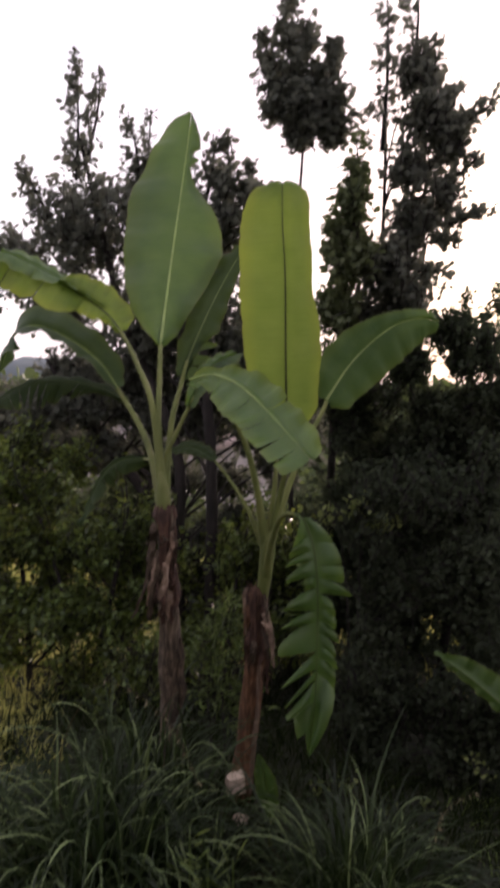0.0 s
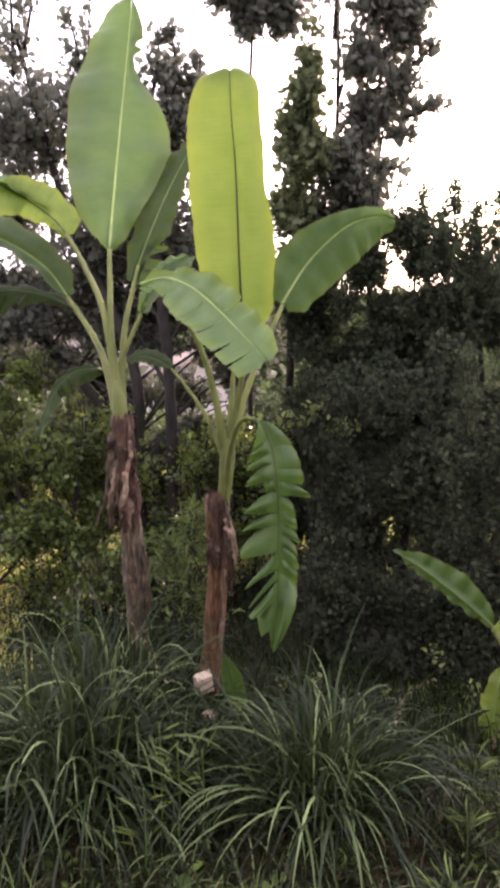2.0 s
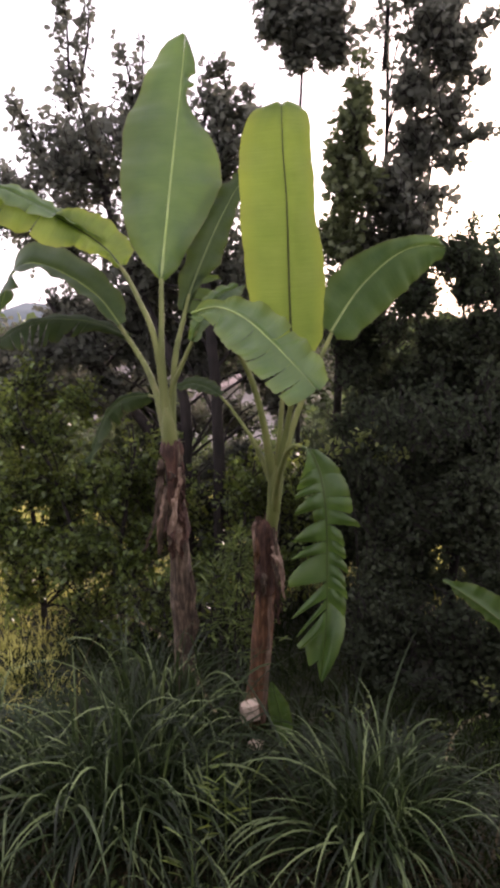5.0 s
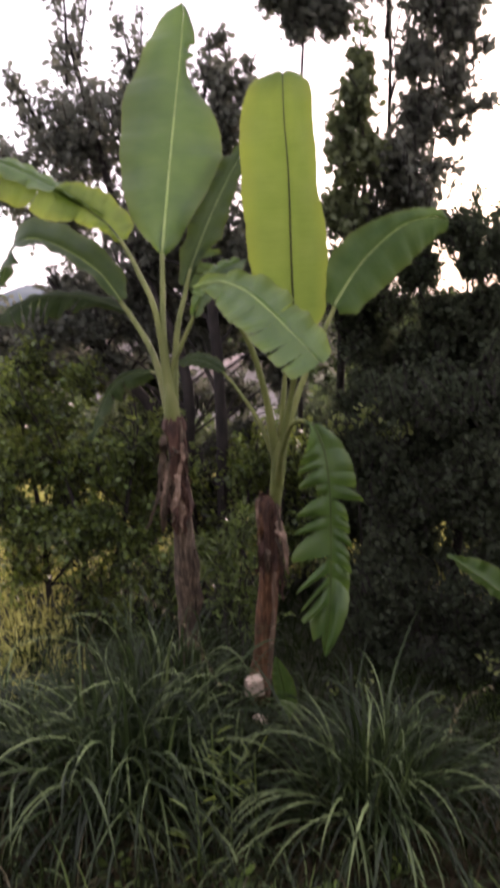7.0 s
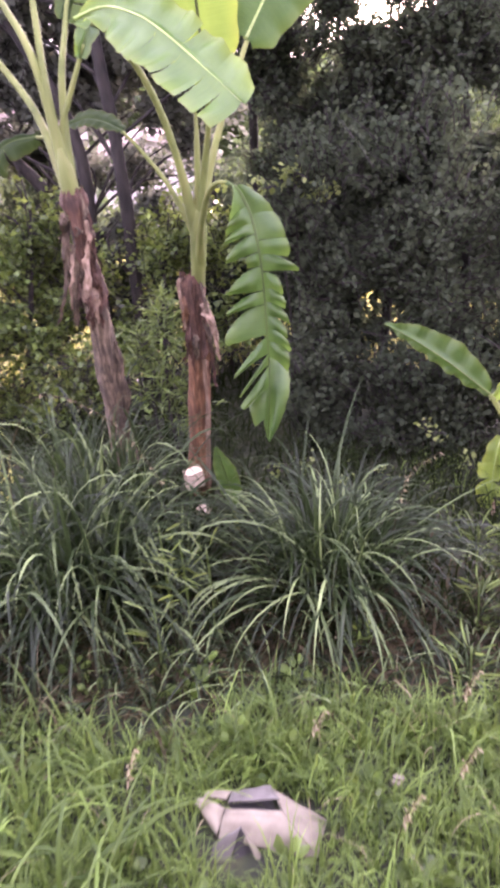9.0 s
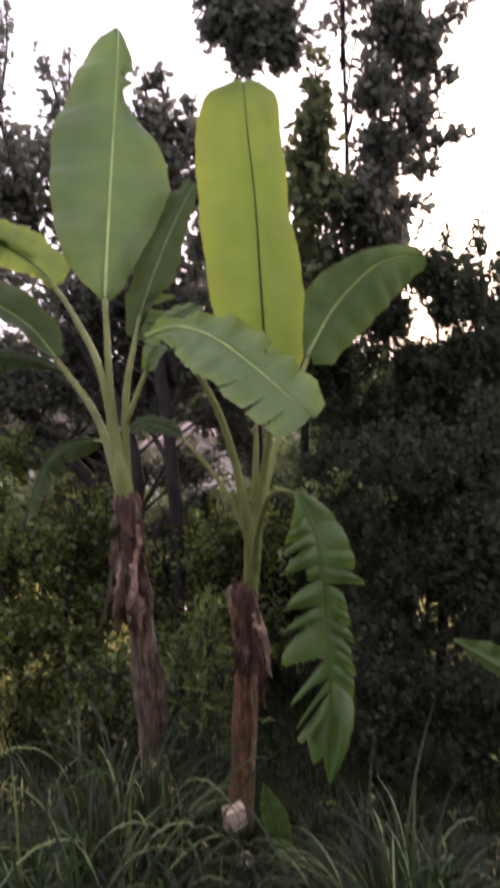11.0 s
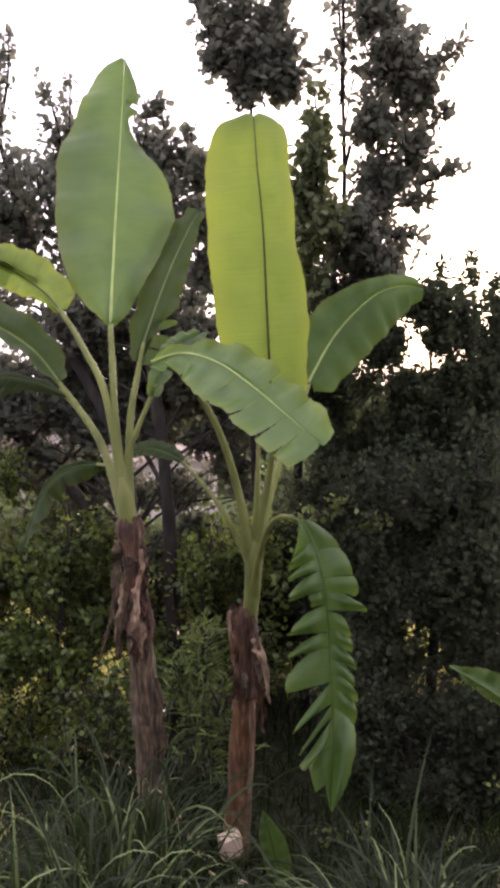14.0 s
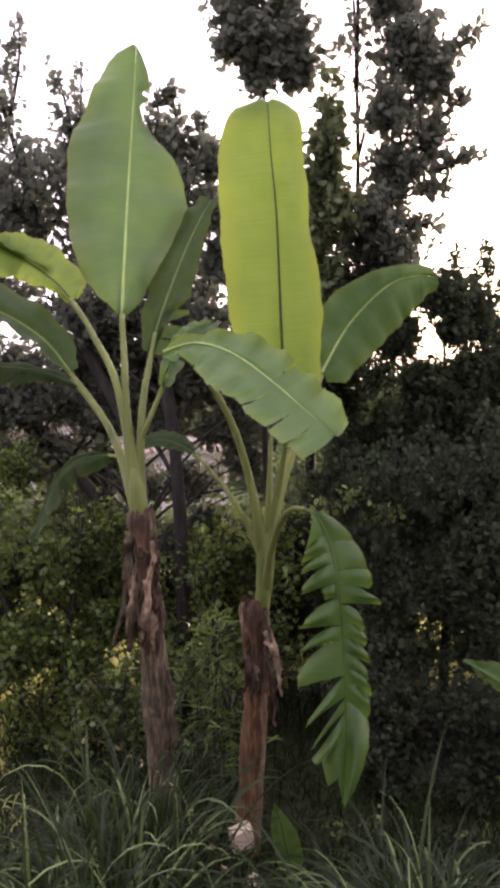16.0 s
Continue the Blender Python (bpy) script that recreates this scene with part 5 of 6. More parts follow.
tree("shrub", "leafy green shrub with thin dark stems at the field edge", (-1.0, 4.6),
     [[(-1.1, 4.5, -0.1), (-1.02, 4.45, 0.4), (-1.2, 4.5, 1.0)], [(-0.95, 4.6, -0.1), (-0.8, 4.55, 0.5), (-0.7, 4.6, 1.1)], [(-1.25, 4.5, -0.1), (-1.28, 4.5, 0.5), (-1.4, 4.6, 1.1)]],
     [((-1.35, 4.6, 1.15), (0.34, 0.3, 0.3), 150), ((-0.72, 4.65, 1.02), (0.34, 0.3, 0.24), 120), ((-0.95, 4.6, 0.8), (0.5, 0.35, 0.32), 300), ((-0.55, 4.7, 0.65), (0.4, 0.3, 0.4), 260),
      ((-1.6, 4.8, 1.0), (0.35, 0.3, 0.4), 200), ((-1.5, 4.5, 0.72), (0.3, 0.25, 0.25), 140), ((-1.85, 4.6, 0.8), (0.3, 0.25, 0.35), 140), ((-1.3, 4.55, 0.85), (0.26, 0.2, 0.22), 120), ((-0.7, 4.5, 0.45), (0.22, 0.2, 0.22), 90), ((-0.92, 4.4, 0.12), (0.30, 0.2, 0.24), 90), ((-0.72, 4.4, -0.02), (0.22, 0.2, 0.2), 60), ((-0.95, 4.45, 0.52), (0.34, 0.2, 0.16), 150), ((-1.4, 4.5, 0.25), (0.3, 0.2, 0.3), 70), ((-1.75, 4.6, 0.3), (0.25, 0.2, 0.35), 60), ((-0.75, 4.4, 0.35), (0.3, 0.3, 0.25), 30), ((-0.5, 4.2, 0.25), (0.3, 0.25, 0.3), 40), ((-1.05, 4.35, 0.5), (0.24, 0.2, 0.25), 110), ((-1.35, 4.4, 0.55), (0.25, 0.2, 0.25), 110), ((-1.5, 4.4, 0.65), (0.25, 0.2, 0.22), 110), ((-0.7, 4.15, 0.12), (0.25, 0.2, 0.2), 16), ((-1.2, 4.6, 0.62), (0.35, 0.25, 0.22), 130), ((-1.42, 4.7, 1.46), (0.28, 0.25, 0.18), 80), ((-1.02, 4.75, 1.34), (0.28, 0.25, 0.16), 60), ((-0.58, 4.35, 0.24), (0.22, 0.15, 0.26), 30)], [], 13, M_SHRUB, leaf=0.034, per_twig=7, spread=0.05, sparse=-0.05, dense=2.8, trunk_r=0.02, category="shrub")
tree("shrub", "dark leafy bush closing the gap below the tree", (-0.7, 5.2),
     [[(-0.7, 5.2, -0.1), (-0.72, 5.2, 0.5), (-0.6, 5.15, 1.0)], [(-0.2, 5.2, -0.1), (-0.22, 5.2, 0.5), (-0.1, 5.15, 1.0)]],
     [((-0.8, 5.1, 0.8), (0.45, 0.25, 0.45), 260), ((-0.15, 5.15, 0.6), (0.5, 0.25, 0.42), 280), ((0.4, 5.15, 0.8), (0.35, 0.25, 0.5), 220), ((-0.5, 5.15, 0.4), (0.5, 0.25, 0.3), 60), ((-0.74, 5.4, 1.29), (0.30, 0.2, 0.17), 170), ((-0.16, 5.4, 1.16), (0.25, 0.2, 0.14), 90)], [], 14,
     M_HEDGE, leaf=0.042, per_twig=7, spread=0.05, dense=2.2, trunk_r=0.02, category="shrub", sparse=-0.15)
tree("shrub", "dark dense bush filling the back of the hedge", (1.3, 5.35),
     [[(1.3, 5.35, -0.2), (1.32, 5.3, 0.4), (1.25, 5.3, 0.9)], [(0.8, 5.35, -0.2), (0.78, 5.3, 0.4), (0.85, 5.3, 0.9)], [(2.0, 5.35, -0.2), (2.02, 5.3, 0.4), (1.95, 5.3, 0.9)]],
     [((1.1, 5.3, 0.05), (0.4, 0.15, 0.2), 200), ((1.75, 5.3, 0.02), (0.4, 0.15, 0.2), 200), ((1.05, 5.35, 0.35), (0.4, 0.2, 0.35), 260), ((1.6, 5.35, 0.35), (0.4, 0.2, 0.35), 260), ((2.1, 5.35, 0.35), (0.4, 0.2, 0.35), 220), ((0.25, 5.3, 0.35), (0.35, 0.2, 0.45), 200), ((0.6, 5.4, 0.3), (0.35, 0.2, 0.4), 200), ((0.7, 5.3, 0.75), (0.4, 0.25, 0.45), 330), ((1.25, 5.3, 0.75), (0.45, 0.25, 0.45), 360), ((1.85, 5.3, 0.75), (0.45, 0.25, 0.45), 360), ((2.4, 5.3, 0.75), (0.4, 0.25, 0.5), 260), ((1.0, 5.3, 1.1), (0.5, 0.2, 0.3), 220), ((1.7, 5.3, 1.1), (0.5, 0.2, 0.3), 220)], [], 16,
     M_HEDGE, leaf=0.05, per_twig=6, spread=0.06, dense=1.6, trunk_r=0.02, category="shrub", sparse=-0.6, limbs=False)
tree("shrub", "thin shrub, sunlight in its yellow-green leaf colour, against the dark hedge", (0.55, 4.0),
     [[(0.55, 4.0, -0.12), (0.53, 3.98, 0.6), (0.46, 3.95, 1.15)], [(0.60, 4.0, -0.12), (0.62, 3.98, 0.6), (0.68, 3.93, 1.1)], [(0.57, 4.0, -0.12), (0.58, 3.98, 0.7), (0.57, 3.94, 1.22)]],
     [((0.42, 3.93, 1.17), (0.10, 0.06, 0.06), 9), ((0.68, 3.92, 1.12), (0.14, 0.06, 0.05), 10), ((0.56, 3.93, 1.22), (0.12, 0.06, 0.06), 8)], [], 23,
     M_SUNLIT, leaf=0.034, per_twig=5, spread=0.04, trunk_r=0.005, sparse=-1.0, dense=1.0, category="shrub", limbs=False)
for i, (x, y, z) in enumerate(((0.348, 3.45, 0.0), (0.84, 3.4, -0.07), (1.09, 3.5, 0.09), (1.24, 3.4, -0.03), (0.47, 3.45, 0.01), (0.67, 3.4, -0.06))):
    tree("shrub", "small sprig of yellowish leaves, sun glints in their colour, at the foot of the hedge", (x, y), [[(x + 0.02, y + 0.01, ground_height(x, y) - 0.02), (x + 0.01, y, 0.5 * z - 0.06), (x, y, z + 0.02)]],
         [((x, y, z), (0.07, 0.04, 0.05), 5)], [], 140 + i, M_SUNLIT, leaf=0.026, per_twig=4, spread=0.03, trunk_r=0.003, sparse=-1.0, dense=1.0, category="shrub", limbs=False)
tree("shrub", "pale green shrub behind the banana trunks", (-0.1, 4.5),
     [[(-0.1, 4.5, -0.1), (-0.08, 4.45, 0.5), (0.0, 4.5, 1.0)], [(0.1, 4.5, -0.1), (0.12, 4.45, 0.5), (0.2, 4.5, 1.0)]],
     [((-0.05, 4.55, 0.85), (0.3, 0.3, 0.3), 120), ((0.2, 4.5, 0.9), (0.3, 0.3, 0.3), 130), ((0.1, 4.5, 0.4), (0.4, 0.3, 0.3), 150), ((-0.3, 4.6, 0.35), (0.3, 0.3, 0.3), 100)], [], 15,
     M_SHRUB, leaf=0.034, per_twig=7, spread=0.05, dense=2.6, trunk_r=0.016, category="shrub")
tree("shrub", "grey-green feathery bush further off in the field", (-1.2, 8.6),
     [[(-1.2, 8.6, -0.2), (-1.2, 8.55, 0.4), (-1.1, 8.6, 1.0)]],
     [((-1.15, 8.6, 0.75), (0.55, 0.45, 0.55), 420), ((-0.3, 8.8, 0.25), (0.6, 0.45, 0.4), 260)], [], 17, M_PALE, leaf=0.06, per_twig=6, spread=0.06, trunk_r=0.02, category="shrub")
for i, (x, y, h, k) in enumerate(((-5.2, 12.5, 1.5, 420), (-3.6, 13.0, 1.1, 380), (-2.1, 12.0, 0.55, 300), (-1.0, 14.0, 0.1, 200), (0.4, 13.0, 0.2, 220), (1.6, 12.5, 0.9, 340), (3.2, 12.0, 1.6, 420), (4.8, 12.5, 1.5, 380))):
    g = ground_height(x, y)
    tree("tree", "distant round-crowned tree across the field", (x, y), [[(x, y, g - 0.1), (x + 0.1, y, g + 0.8), (x, y + 0.1, g + 0.6 * (h - g))]],
         [((x, y, g + 0.55 * (h - g)), (1.0, 0.8, 0.5 * (h - g)), k), ((x + 0.5, y + 0.2, g + 0.4 * (h - g)), (0.8, 0.7, 0.4 * (h - g)), k // 2)], [], 60 + i, M_TREE_LIGHT, leaf=0.11, per_twig=6, spread=0.12, trunk_r=0.07)


def far_woods():
    rng = np.random.default_rng(71)
    k = 26000
    x, y = rng.uniform(-42, 42, k), rng.uniform(40, 62, k)
    top = np.array([2.1 + 1.7 * noise.noise((float(q) * 0.22, 1.0, 0.0)) + 0.8 * noise.noise((float(q) * 0.9, 4.0, 0.0)) for q in x])
    at = np.stack([x, y, -2.8 + (top + 2.8) * rng.random(k) ** 0.6], axis=1)
    me = leaves_mesh("far_woods", at, rng.normal(size=(k, 3)), rng.uniform(0.5, 0.9, k), M_TREE_LIGHT, LEAF_SHAPE, 0.8, rng)
    tagged(new("far_woods", me), "belt of dark green woods beyond the houses", "woods", kind="stuff")


far_woods()
tree("shrub", "light green weed with long narrow leaves between the banana trunks", (-0.08, 3.75),
     [[(-0.08, 3.78, -0.08), (-0.1, 3.75, 0.3), (-0.06, 3.7, 0.72)], [(-0.02, 3.8, -0.08), (0.0, 3.78, 0.3), (-0.12, 3.7, 0.6)], [(-0.14, 3.78, -0.08), (-0.17, 3.75, 0.2), (-0.16, 3.72, 0.5)]],
     [((-0.09, 3.72, 0.66), (0.12, 0.12, 0.17), 20), ((-0.12, 3.75, 0.4), (0.2, 0.14, 0.24), 24), ((0.0, 3.78, 0.25), (0.16, 0.14, 0.2), 18), ((-0.2, 3.8, 0.55), (0.1, 0.1, 0.2), 10)], [], 19,
     M_WILLOW, leaf=0.074, per_twig=6, spread=0.03, trunk_r=0.006, sparse=-1.0, dense=1.7, category="shrub", shape=NARROW_SHAPE, limbs=False, width=0.42)


# ---- grasses ----
def blades_mesh(name, foot, ahead, length, width, droop, lift, mat, segments=6, rng=None, sharp=(1.0, 2.4)):
    """Arching grass blades as one mesh: a keeled ribbon each."""
    count = len(foot)
    s = np.linspace(0, 1, segments + 1)[None, :, None]
    up = np.zeros((count, 1, 3))
    up[:, 0, 2] = 1
    a = np.zeros((count, 1, 3))
    a[:, 0, :2] = ahead
    L, dr, li = length[:, None, None], droop[:, None, None], lift[:, None, None]
    bend = rng.uniform(*sharp, size=(count, 1, 1))
    angle = li - (li + dr) * s ** bend
    step = np.cos(angle) * a + np.sin(angle) * up
    line = foot[:, None, :] + np.concatenate([np.zeros((count, 1, 3)), np.cumsum((step[:, :-1] + step[:, 1:]) / 2, axis=1)], axis=1) * L / segments
    side = np.stack([-ahead[:, 1], ahead[:, 0], np.zeros(count)], axis=1)
    twist = rng.normal(scale=0.5, size=(count, 1, 1)) * s
    side = side[:, None, :] * np.cos(twist) + up * np.sin(twist)
    taper = np.minimum(1, 0.55 + 1.6 * s) * (1 - s ** 2.2) + 0.03
    w = width[:, None, None] * taper
    keel = -0.35 * w * np.cross(side, step)
    v = np.stack([line - side * w, line + keel, line + side * w], axis=2)
    rows = segments + 1
    q = np.arange(segments)[:, None] * 3 + np.arange(2)[None, :]
    one = np.stack([q, q + 1, q + 4, q + 3], axis=-1).reshape(-1, 4)
    f = (one[None] + (np.arange(count) * rows * 3)[:, None, None]).reshape(-1, 4)
    me = bpy.data.meshes.new(name)
    me.vertices.add(count * rows * 3)
    me.vertices.foreach_set("co", v.reshape(-1))
    me.loops.add(len(f) * 4)
    me.loops.foreach_set("vertex_index", f.reshape(-1).astype(np.int32))
    me.polygons.add(len(f))
    me.polygons.foreach_set("loop_start", np.arange(len(f), dtype=np.int32) * 4)
    me.polygons.foreach_set("use_smooth", np.ones(len(f), dtype=bool))
    me.materials.append(mat)
    me.update(calc_edges=True)
    return me


def lemongrass(centre, radius, count, tall, seed, label, stand_up=0.0, skirt=0.3):
    """A clump: blades that stand up and nod over near the end, a skirt of long low ones round it, arching ones that hang to the foot, dead ones below."""
    rng = np.random.default_rng(seed)
    t = thing("lemongrass_clump", (centre[0], centre[1], ground_height(*centre)), label, "grass clump", "lemongrass clumps")
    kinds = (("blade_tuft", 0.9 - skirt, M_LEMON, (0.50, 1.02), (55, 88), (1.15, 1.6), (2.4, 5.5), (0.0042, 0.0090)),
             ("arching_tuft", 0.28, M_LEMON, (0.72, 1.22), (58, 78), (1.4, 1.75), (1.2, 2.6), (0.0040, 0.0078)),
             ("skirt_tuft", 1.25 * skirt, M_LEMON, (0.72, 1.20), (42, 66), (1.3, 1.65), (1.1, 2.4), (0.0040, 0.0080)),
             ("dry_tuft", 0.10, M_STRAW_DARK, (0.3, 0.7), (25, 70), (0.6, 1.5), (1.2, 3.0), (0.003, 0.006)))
    for name, share, mat, long_by, lifts, droops, sharp, widths in kinds:
        k = int(count * share)
        turn = rng.random(k) * 2 * math.pi
        r = radius * rng.random(k) ** 0.6
        foot = np.stack([centre[0] + r * np.cos(turn), centre[1] + 0.8 * r * np.sin(turn), np.zeros(k)], axis=1)
        foot[:, 2] = [ground_height(x, y) - 0.01 for x, y, _ in foot]
        bundles = 26
        bundle = rng.integers(0, bundles, k)
        lean, stand = rng.random(bundles) * 2 * math.pi, rng.random(bundles)
        loose = rng.random(k) > 0.5
        go = np.where(loose, turn + rng.normal(scale=0.8, size=k), lean[bundle] + rng.normal(scale=0.28, size=k))
        ahead = np.stack([np.cos(go), np.sin(go)], axis=1)
        upright = np.clip(np.where(loose, rng.random(k), stand[bundle] + rng.normal(scale=0.16, size=k)) + stand_up, 0, 1)
        length = tall * rng.uniform(*long_by, k) * (0.86 + 0.22 * upright)
        lift = np.radians(lifts[0] + (lifts[1] - lifts[0]) * upright + rng.normal(scale=5, size=k))
        droop = rng.uniform(*droops, k) * np.where(rng.random(k) < 0.07, -0.75 + 0.5 * rng.random(k), 1.0) * (1.05 - 0.25 * upright)
        ob = part(name, blades_mesh(name, foot, ahead, length, rng.uniform(*widths, k), droop, lift, mat, 12, rng, sharp), t)
        ob["kind"] = "stuff"


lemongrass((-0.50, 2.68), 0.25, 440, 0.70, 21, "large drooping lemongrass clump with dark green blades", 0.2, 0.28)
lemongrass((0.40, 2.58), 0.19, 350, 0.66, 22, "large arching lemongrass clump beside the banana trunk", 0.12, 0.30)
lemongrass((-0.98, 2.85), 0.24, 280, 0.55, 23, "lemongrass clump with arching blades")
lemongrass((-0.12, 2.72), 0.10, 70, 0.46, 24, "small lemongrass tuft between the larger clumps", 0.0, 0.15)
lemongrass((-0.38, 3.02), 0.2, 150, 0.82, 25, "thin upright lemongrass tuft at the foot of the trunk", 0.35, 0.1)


def grass_stalk(points, label):
    """A thin bowed seed stalk with a few spikelets towards its end."""
    t = thing("grass_stalk", points[0], label, "grass stalk", "seed stalks")
    line, _ = spline(points, 30)
    v, f = tube(line, ((0, 0.0022), (1, 0.0010)), 6)
    part("stem", mesh_of("stem", v, f, M_STRAW_DARK), t)
    rng = np.random.default_rng(5)
    at = np.array([tuple(q) for q in line[18:] for _ in range(3)])
    me = leaves_mesh("seed_head", at, rng.normal(size=at.shape) * 0.5 + np.array((0.4, -0.3, -0.3)), rng.uniform(0.012, 0.022, len(at)), M_STRAW, NARROW_SHAPE, 0.8, rng)
    part("seed_head", me, t)["kind"] = "stuff"


grass_stalk([(-0.62, 2.78, -0.08), (-0.66, 2.76, 0.40), (-0.531, 2.70, 0.70), (-0.425, 2.65, 0.731), (-0.344, 2.6, 0.707), (-0.247, 2.5, 0.669), (-0.177, 2.4, 0.613), (-0.136, 2.35, 0.548)], "long thin straw-coloured seed stalk bowing over the lemongrass")
grass_stalk([(0.62, 2.62, -0.14), (0.66, 2.6, 0.2), (0.70, 2.58, 0.36), (0.78, 2.54, 0.44)], "short dry seed stalk beside the lemongrass")


def lawn():
    rng = np.random.default_rng(31)

    def patch(name, label, k, xs, ys, lengths, widths, mat, lift=(55, 95), droop=(0.2, 1.3), keep=None, segments=4, fade=0.4):
        foot = np.stack([rng.uniform(*xs, k), rng.uniform(*ys, k), np.zeros(k)], axis=1)
        if keep is not None:
            foot = foot[keep(foot[:, 0], foot[:, 1])]
            k = len(foot)
        inside = np.minimum(np.minimum(foot[:, 0] - xs[0], xs[1] - foot[:, 0]), np.minimum(foot[:, 1] - ys[0], ys[1] - foot[:, 1]))
        wander = np.array([noise.noise((x * 1.9, y * 1.9, 7.0)) for x, y, _ in foot])
        foot = foot[rng.random(k) * fade < inside + 0.3 * fade * wander]
        k = len(foot)
        foot[:, 2] = [ground_height(x, y) - 0.008 for x, y, _ in foot]
        go = rng.random(k) * 2 * math.pi
        tuft = np.array([1 + 0.75 * noise.noise((x * 5.5, y * 5.5, 3.0)) for x, y, _ in foot])
        me = blades_mesh(name, foot, np.stack([np.cos(go), np.sin(go)], axis=1), rng.uniform(*lengths, k) * tuft, rng.uniform(*widths, k), rng.uniform(*droop, k),
                         np.radians(rng.uniform(*lift, k)), mat, segments, rng)
        tagged(new(name, me), label, "grass", kind="stuff")

    def off_card(x, y):
        return ((x - 0.03) / 0.175) ** 2 + ((y - 1.635) / 0.12) ** 2 > 1
    patch("lawn_grass", "bright green rough lawn grass", 36000, (-1.5, 1.7), (0.5, 2.5), (0.05, 0.18), (0.0014, 0.0038), M_LAWN, (62, 105), (-0.6, 0.9), keep=lambda x, y: off_card(x, y) & (y < 2.08 + 0.09 * np.sin(x * 7.0)))
    patch("dead_leaves", "dead brown blades lying under the lemongrass", 5200, (-1.2, 1.2), (1.95, 2.75), (0.08, 0.26), (0.003, 0.007), M_STRAW_DARK, (0, 40), (0.0, 0.5))
    patch("yard_grass", "rough grass round the yard", 19000, (-4.5, 4.5), (-2.6, 3.9), (0.06, 0.18), (0.002, 0.0045), M_LAWN, keep=lambda x, y: (abs(x) > 0.95) | (y < 1.0))
    patch("tall_grass", "longer grass blades standing out of the lawn", 1400, (-1.2, 1.4), (0.75, 2.2), (0.13, 0.28), (0.0022, 0.0048), M_LAWN, (65, 100), (-0.4, 1.0), keep=lambda x, y: off_card(x, y) & ((abs(x - 0.05) > 0.2) | (y > 1.6) | (y < 1.3)), segments=6)
    patch("long_grass", "tall bright grass blades bending over in the lawn", 330, (-1.3, -0.2), (1.1, 1.95), (0.28, 0.48), (0.0035, 0.0070), M_LAWN, (62, 88), (0.5, 1.4), segments=9, fade=0.2)
    patch("dry_grass", "dry straw among the lawn grass", 320, (-1.2, 1.4), (0.8, 2.4), (0.08, 0.26), (0.0012, 0.0026), M_STRAW, keep=off_card)
    patch("shade_grass", "grass below the hedge with the shade put into its colour", 13000, (-1.5, 3.0), (2.0, 5.0), (0.08, 0.30), (0.002, 0.0045), M_SHADE, keep=lambda x, y: (x < 0.55) | (y < 3.75))
    patch("verge_grass", "tangled grass at the foot of the lemongrass, shade in its dark tones", 2600, (-1.3, 1.5), (1.85, 2.6), (0.08, 0.24), (0.0022, 0.005), M_LEMON, (40, 95), (0.0, 1.2), segments=6)
    patch("field_grass", "yellow-green grass of the open field behind", 14000, (-5.0, 3.4), (4.9, 9.8), (0.15, 0.45), (0.004, 0.008), M_FIELD)
    patch("field_edge_grass", "yellow-green grass at the open edge of the field", 7500, (-3.6, -0.7), (3.2, 5.6), (0.07, 0.20), (0.003, 0.006), M_FIELD, keep=lambda x, y: (y > 4.5) | (x < -0.25 * y + 0.06 * np.sin(y * 9.0)))


lawn()


def weed(at, size, leaves, seed, mat, narrow=False, height=0.0):
    """A low rosette of broad leaves, or leaves up a taller stalk."""
    height = height or size
    rng = np.random.default_rng(seed)
    z = ground_height(*at)
    t = thing("weed", (at[0], at[1], z), "low bright green broad-leaved weed in the grass", "weed", "weeds in the lawn")
    turn = rng.random(leaves) * 2 * math.pi
    rise = rng.random(leaves)
    foot = np.stack([at[0] + 0.02 * np.cos(turn), at[1] + 0.02 * np.sin(turn), z + 0.01 + height * 0.95 * rise], axis=1)
    way = np.stack([np.cos(turn), np.sin(turn), 0.25 + 0.5 * rise], axis=1)
    crown = part("leaves", leaves_mesh("leaves", foot, way, size * rng.uniform(0.7, 1.2, leaves), mat, NARROW_SHAPE if narrow else LEAF_SHAPE, 0.36 if narrow else 0.8, rng), t)
    crown["kind"] = "stuff"
    v, f = tube(spline([(at[0], at[1], z - 0.01), (at[0] + 0.005, at[1], z + height * 0.5), (at[0], at[1] + 0.004, z + height)], 8)[0], ((0, 0.004), (1, 0.002)), 6)
    part("stalk", mesh_of("stalk", v, f, M_WILLOW), t)


weed_rng = random.Random(8)
for i in range(46):
    weed((weed_rng.uniform(-0.8, 1.0), weed_rng.uniform(1.35, 2.35)), weed_rng.uniform(0.03, 0.055), weed_rng.randint(8, 16), 100 + i, M_LAWN if i % 3 else M_WILLOW, i % 4 == 0)
for i, (x, y, s) in enumerate(((-0.1, 2.38, 0.42), (-0.2, 2.25, 0.34), (-0.02, 2.42, 0.36), (-0.16, 2.42, 0.46), (0.75, 1.75, 0.16), (0.72, 2.05, 0.2), (1.0, 2.7, 0.2), (1.15, 2.6, 0.22), (0.95, 2.15, 0.24), (1.05, 2.3, 0.28), (1.0, 2.0, 0.2), (0.85, 2.32, 0.22), (0.0, 1.9, 0.12), (0.12, 1.86, 0.12))):
    weed((x, y), 0.085 if i < 12 else 0.03, 18 if i < 4 else 26 if i < 12 else 44, 200 + i, M_SHRUB if i < 4 else M_WILLOW if i < 12 else M_LAWN, i < 12, s)


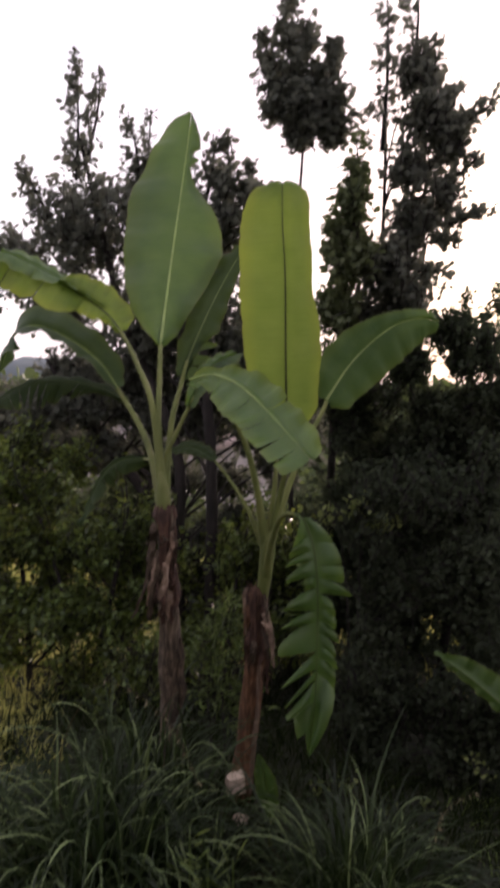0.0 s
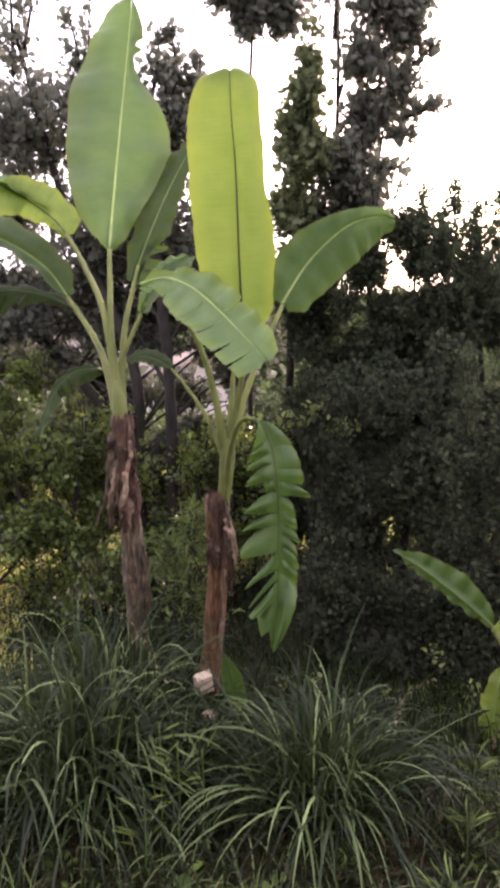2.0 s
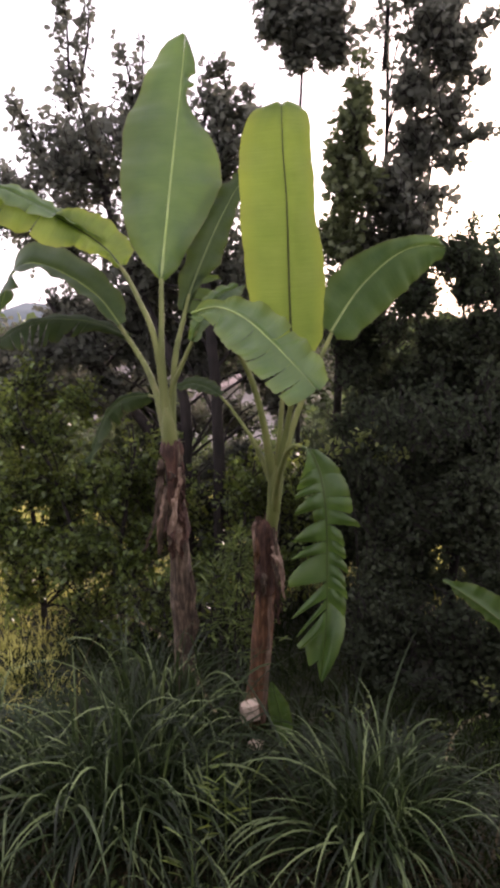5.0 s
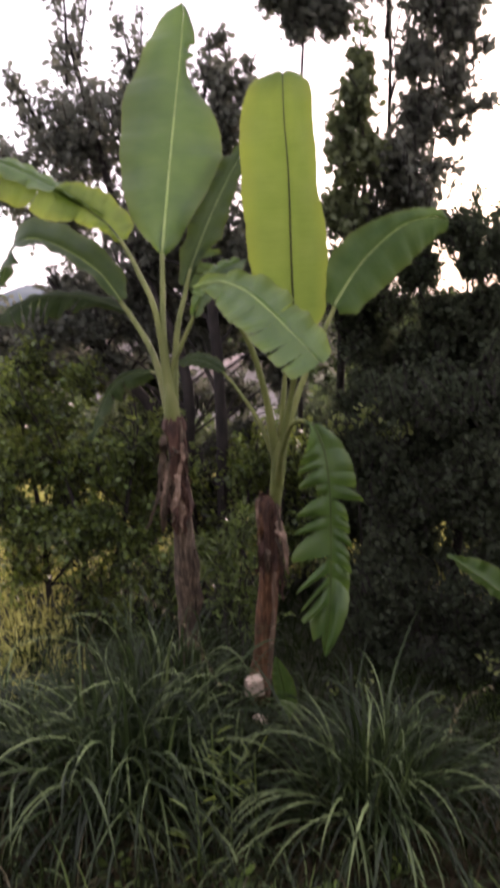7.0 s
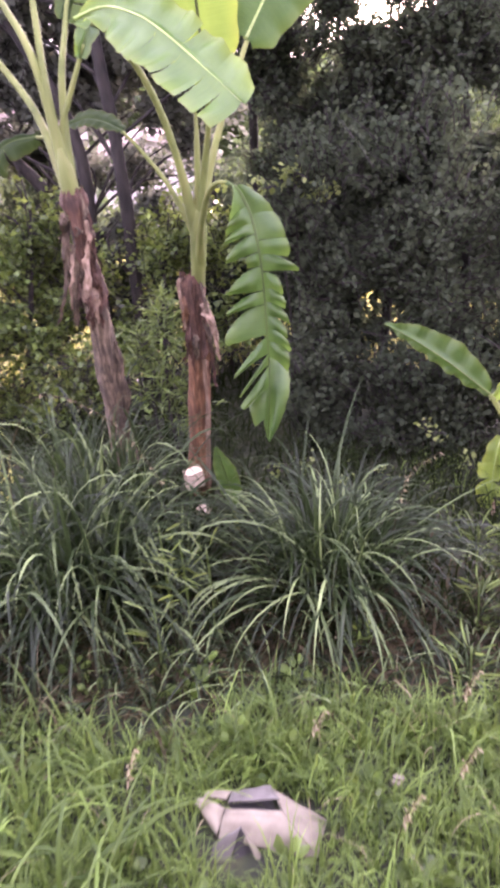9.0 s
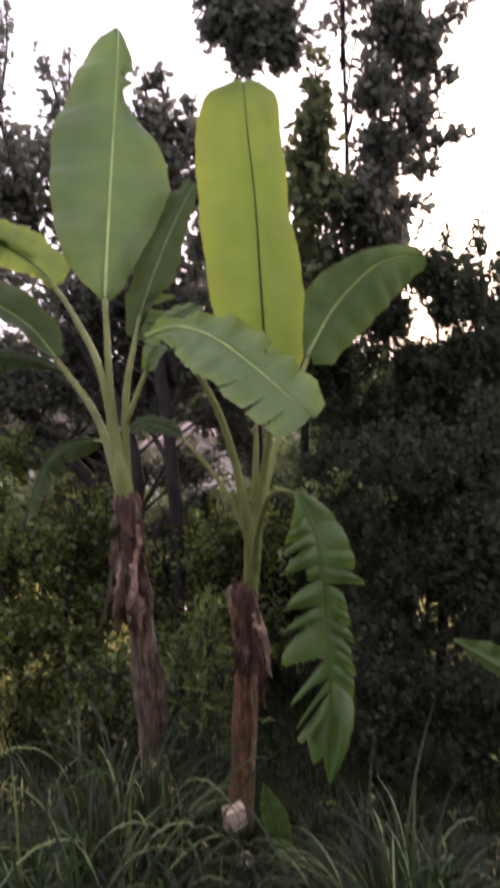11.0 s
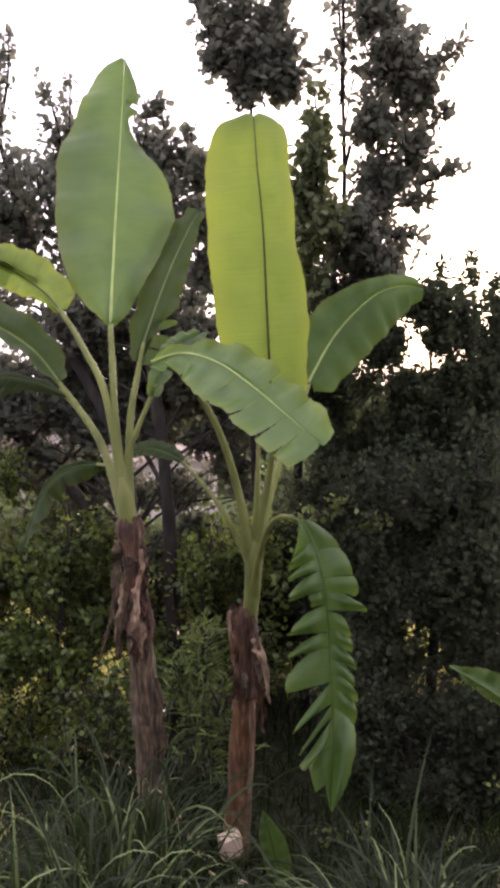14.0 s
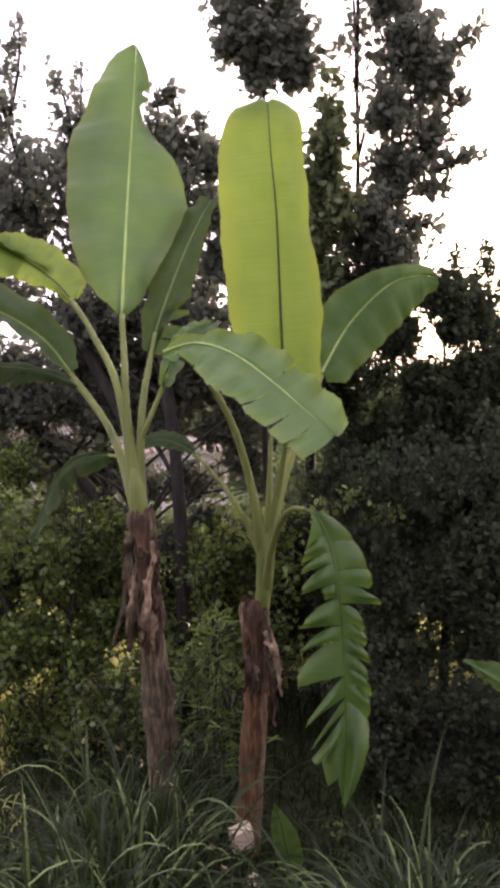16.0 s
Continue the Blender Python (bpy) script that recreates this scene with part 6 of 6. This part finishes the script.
clover_rng = random.Random(18)
for i in range(14):
    weed((clover_rng.uniform(-0.02, 0.34), clover_rng.uniform(1.76, 1.98)), clover_rng.uniform(0.035, 0.05), clover_rng.randint(9, 15), 300 + i, M_LAWN)
for x, y, h in ((0.33, 1.52, 0.26), (-0.30, 1.72, 0.30), (0.52, 1.66, 0.24), (0.18, 1.84, 0.22), (0.62, 1.9, 0.26)):
    z = ground_height(x, y)
    grass_stalk([(x, y, z - 0.01), (x + 0.01, y, z + 0.4 * h), (x + 0.03, y - 0.01, z + 0.75 * h), (x + 0.05, y - 0.02, z + h)], "thin pale seed head standing out of the lawn")


# ---- loose things ----
def build_card():
    """A crushed card box lying in the grass: bent panels with thickness, a raised flap over a dark slot, a folded grey corner."""
    t = thing("crushed_carton", (0.04, 1.58, ground_height(0.04, 1.58)), "crushed pinkish-beige carton lying open in the grass", "carton")

    def panel(name, corners, mat, bow, seed, thick=0.004, label=""):
        a, b, c, d = [Vector(q) for q in corners]
        k = 9
        top = []
        for j in range(k):
            for i in range(k):
                s, r = i / (k - 1), j / (k - 1)
                p = a.lerp(b, s).lerp(d.lerp(c, s), r)
                p.z += bow * math.sin(math.pi * s) * math.sin(math.pi * r) + 0.006 * noise.noise((s * 3 + seed, r * 3, seed)) + 0.002 * noise.noise((s * 11, r * 11, seed))
                top.append(p)
        verts = top + [p - Vector((0, 0, thick)) for p in top]
        faces, n = [], k * k
        for j in range(k - 1):
            for i in range(k - 1):
                q = j * k + i
                faces += [(q, q + 1, q + k + 1, q + k), (n + q, n + q + k, n + q + k + 1, n + q + 1)]
        for i in range(k - 1):
            for q, w in ((i, i + 1), ((k - 1) * k + i + 1, (k - 1) * k + i), ((i + 1) * k, i * k), (i * k + k - 1, (i + 1) * k + k - 1)):
                faces.append((q, q + n, w + n, w))
        part(name, mesh_of(name, verts, faces, mat), t, label)
    panel("front_panel", ((-0.076, 1.640, -0.084), (0.152, 1.560, -0.110), (0.088, 1.655, -0.045), (-0.052, 1.684, -0.040)), M_CARD, 0.010, 1)
    panel("side_panel", ((0.153, 1.561, -0.111), (0.197, 1.646, -0.088), (0.068, 1.736, -0.048), (0.089, 1.656, -0.045)), M_CARD, 0.006, 2)
    panel("left_flap", ((-0.078, 1.644, -0.083), (-0.053, 1.686, -0.041), (-0.100, 1.735, -0.044), (-0.128, 1.738, -0.064)), M_CARD, 0.004, 4)
    panel("raised_flap", ((-0.042, 1.694, -0.031), (0.085, 1.671, -0.021), (0.070, 1.738, -0.044), (-0.030, 1.742, -0.050)), M_CARD_GREY, 0.006, 3, label="flap bent up over a dark slot, its shadow painted grey")
    panel("inner_panel", ((-0.060, 1.650, -0.090), (0.088, 1.640, -0.090), (0.070, 1.730, -0.085), (-0.100, 1.738, -0.085)), M_CARD_IN, 0.0, 5, label="inside of the carton, coloured near black for its shade")
    panel("back_strip", ((-0.101, 1.736, -0.047), (-0.046, 1.709, -0.038), (-0.031, 1.743, -0.051), (-0.092, 1.762, -0.057)), M_CARD, 0.003, 8)
    panel("folded_corner", ((-0.103, 1.600, -0.114), (-0.063, 1.585, -0.125), (-0.019, 1.632, -0.049), (-0.089, 1.620, -0.076)), M_CARD_GREY, 0.006, 6, label="grey turned-in corner")
    panel("fold_lining", ((-0.063, 1.592, -0.128), (0.025, 1.580, -0.149), (0.015, 1.612, -0.113), (-0.019, 1.638, -0.055)), M_CARD_IN, -0.006, 7, label="inside of the turned-in corner, its shade painted dark")
    panel("folded_edge", ((0.021, 1.571, -0.146), (0.030, 1.569, -0.149), (0.021, 1.606, -0.110), (-0.018, 1.632, -0.048)), M_CARD, 0.002, 9)


build_card()


def broken_block(at, size, label, seed, turn, mat=M_BLOCK, soft=0.06):
    bm = bmesh.new()
    bmesh.ops.create_cube(bm, size=1)
    bmesh.ops.bevel(bm, geom=list(bm.edges), offset=soft, segments=2, affect="EDGES")
    m = pose(0, 0, 0, 12, -8, turn)
    for v in bm.verts:
        v.co *= 1 + 0.08 * noise.noise(v.co * 1.7 + Vector((seed, 0, 0)))
        v.co = m @ Vector((v.co.x * size[0], v.co.y * size[1], v.co.z * size[2]))
    me = bpy.data.meshes.new("stone_block")
    bm.to_mesh(me)
    bm.free()
    me.materials.append(mat)
    ob = new("stone_block", me)
    ob.location = at
    tagged(ob, label, "stone", "pale blocks")


broken_block((-0.025, 3.33, 0.048), (0.076, 0.048, 0.084), "pale broken block leaning on the banana trunk", 1.0, 20, soft=0.015)
broken_block((0.0, 3.2, -0.045), (0.05, 0.05, 0.04), "small pale stone in the grass", 4.0, 50)
broken_block((0.40, 1.72, -0.075), (0.036, 0.028, 0.03), "small pinkish pebble in the lawn", 7.0, 10, M_CARD, 0.3)
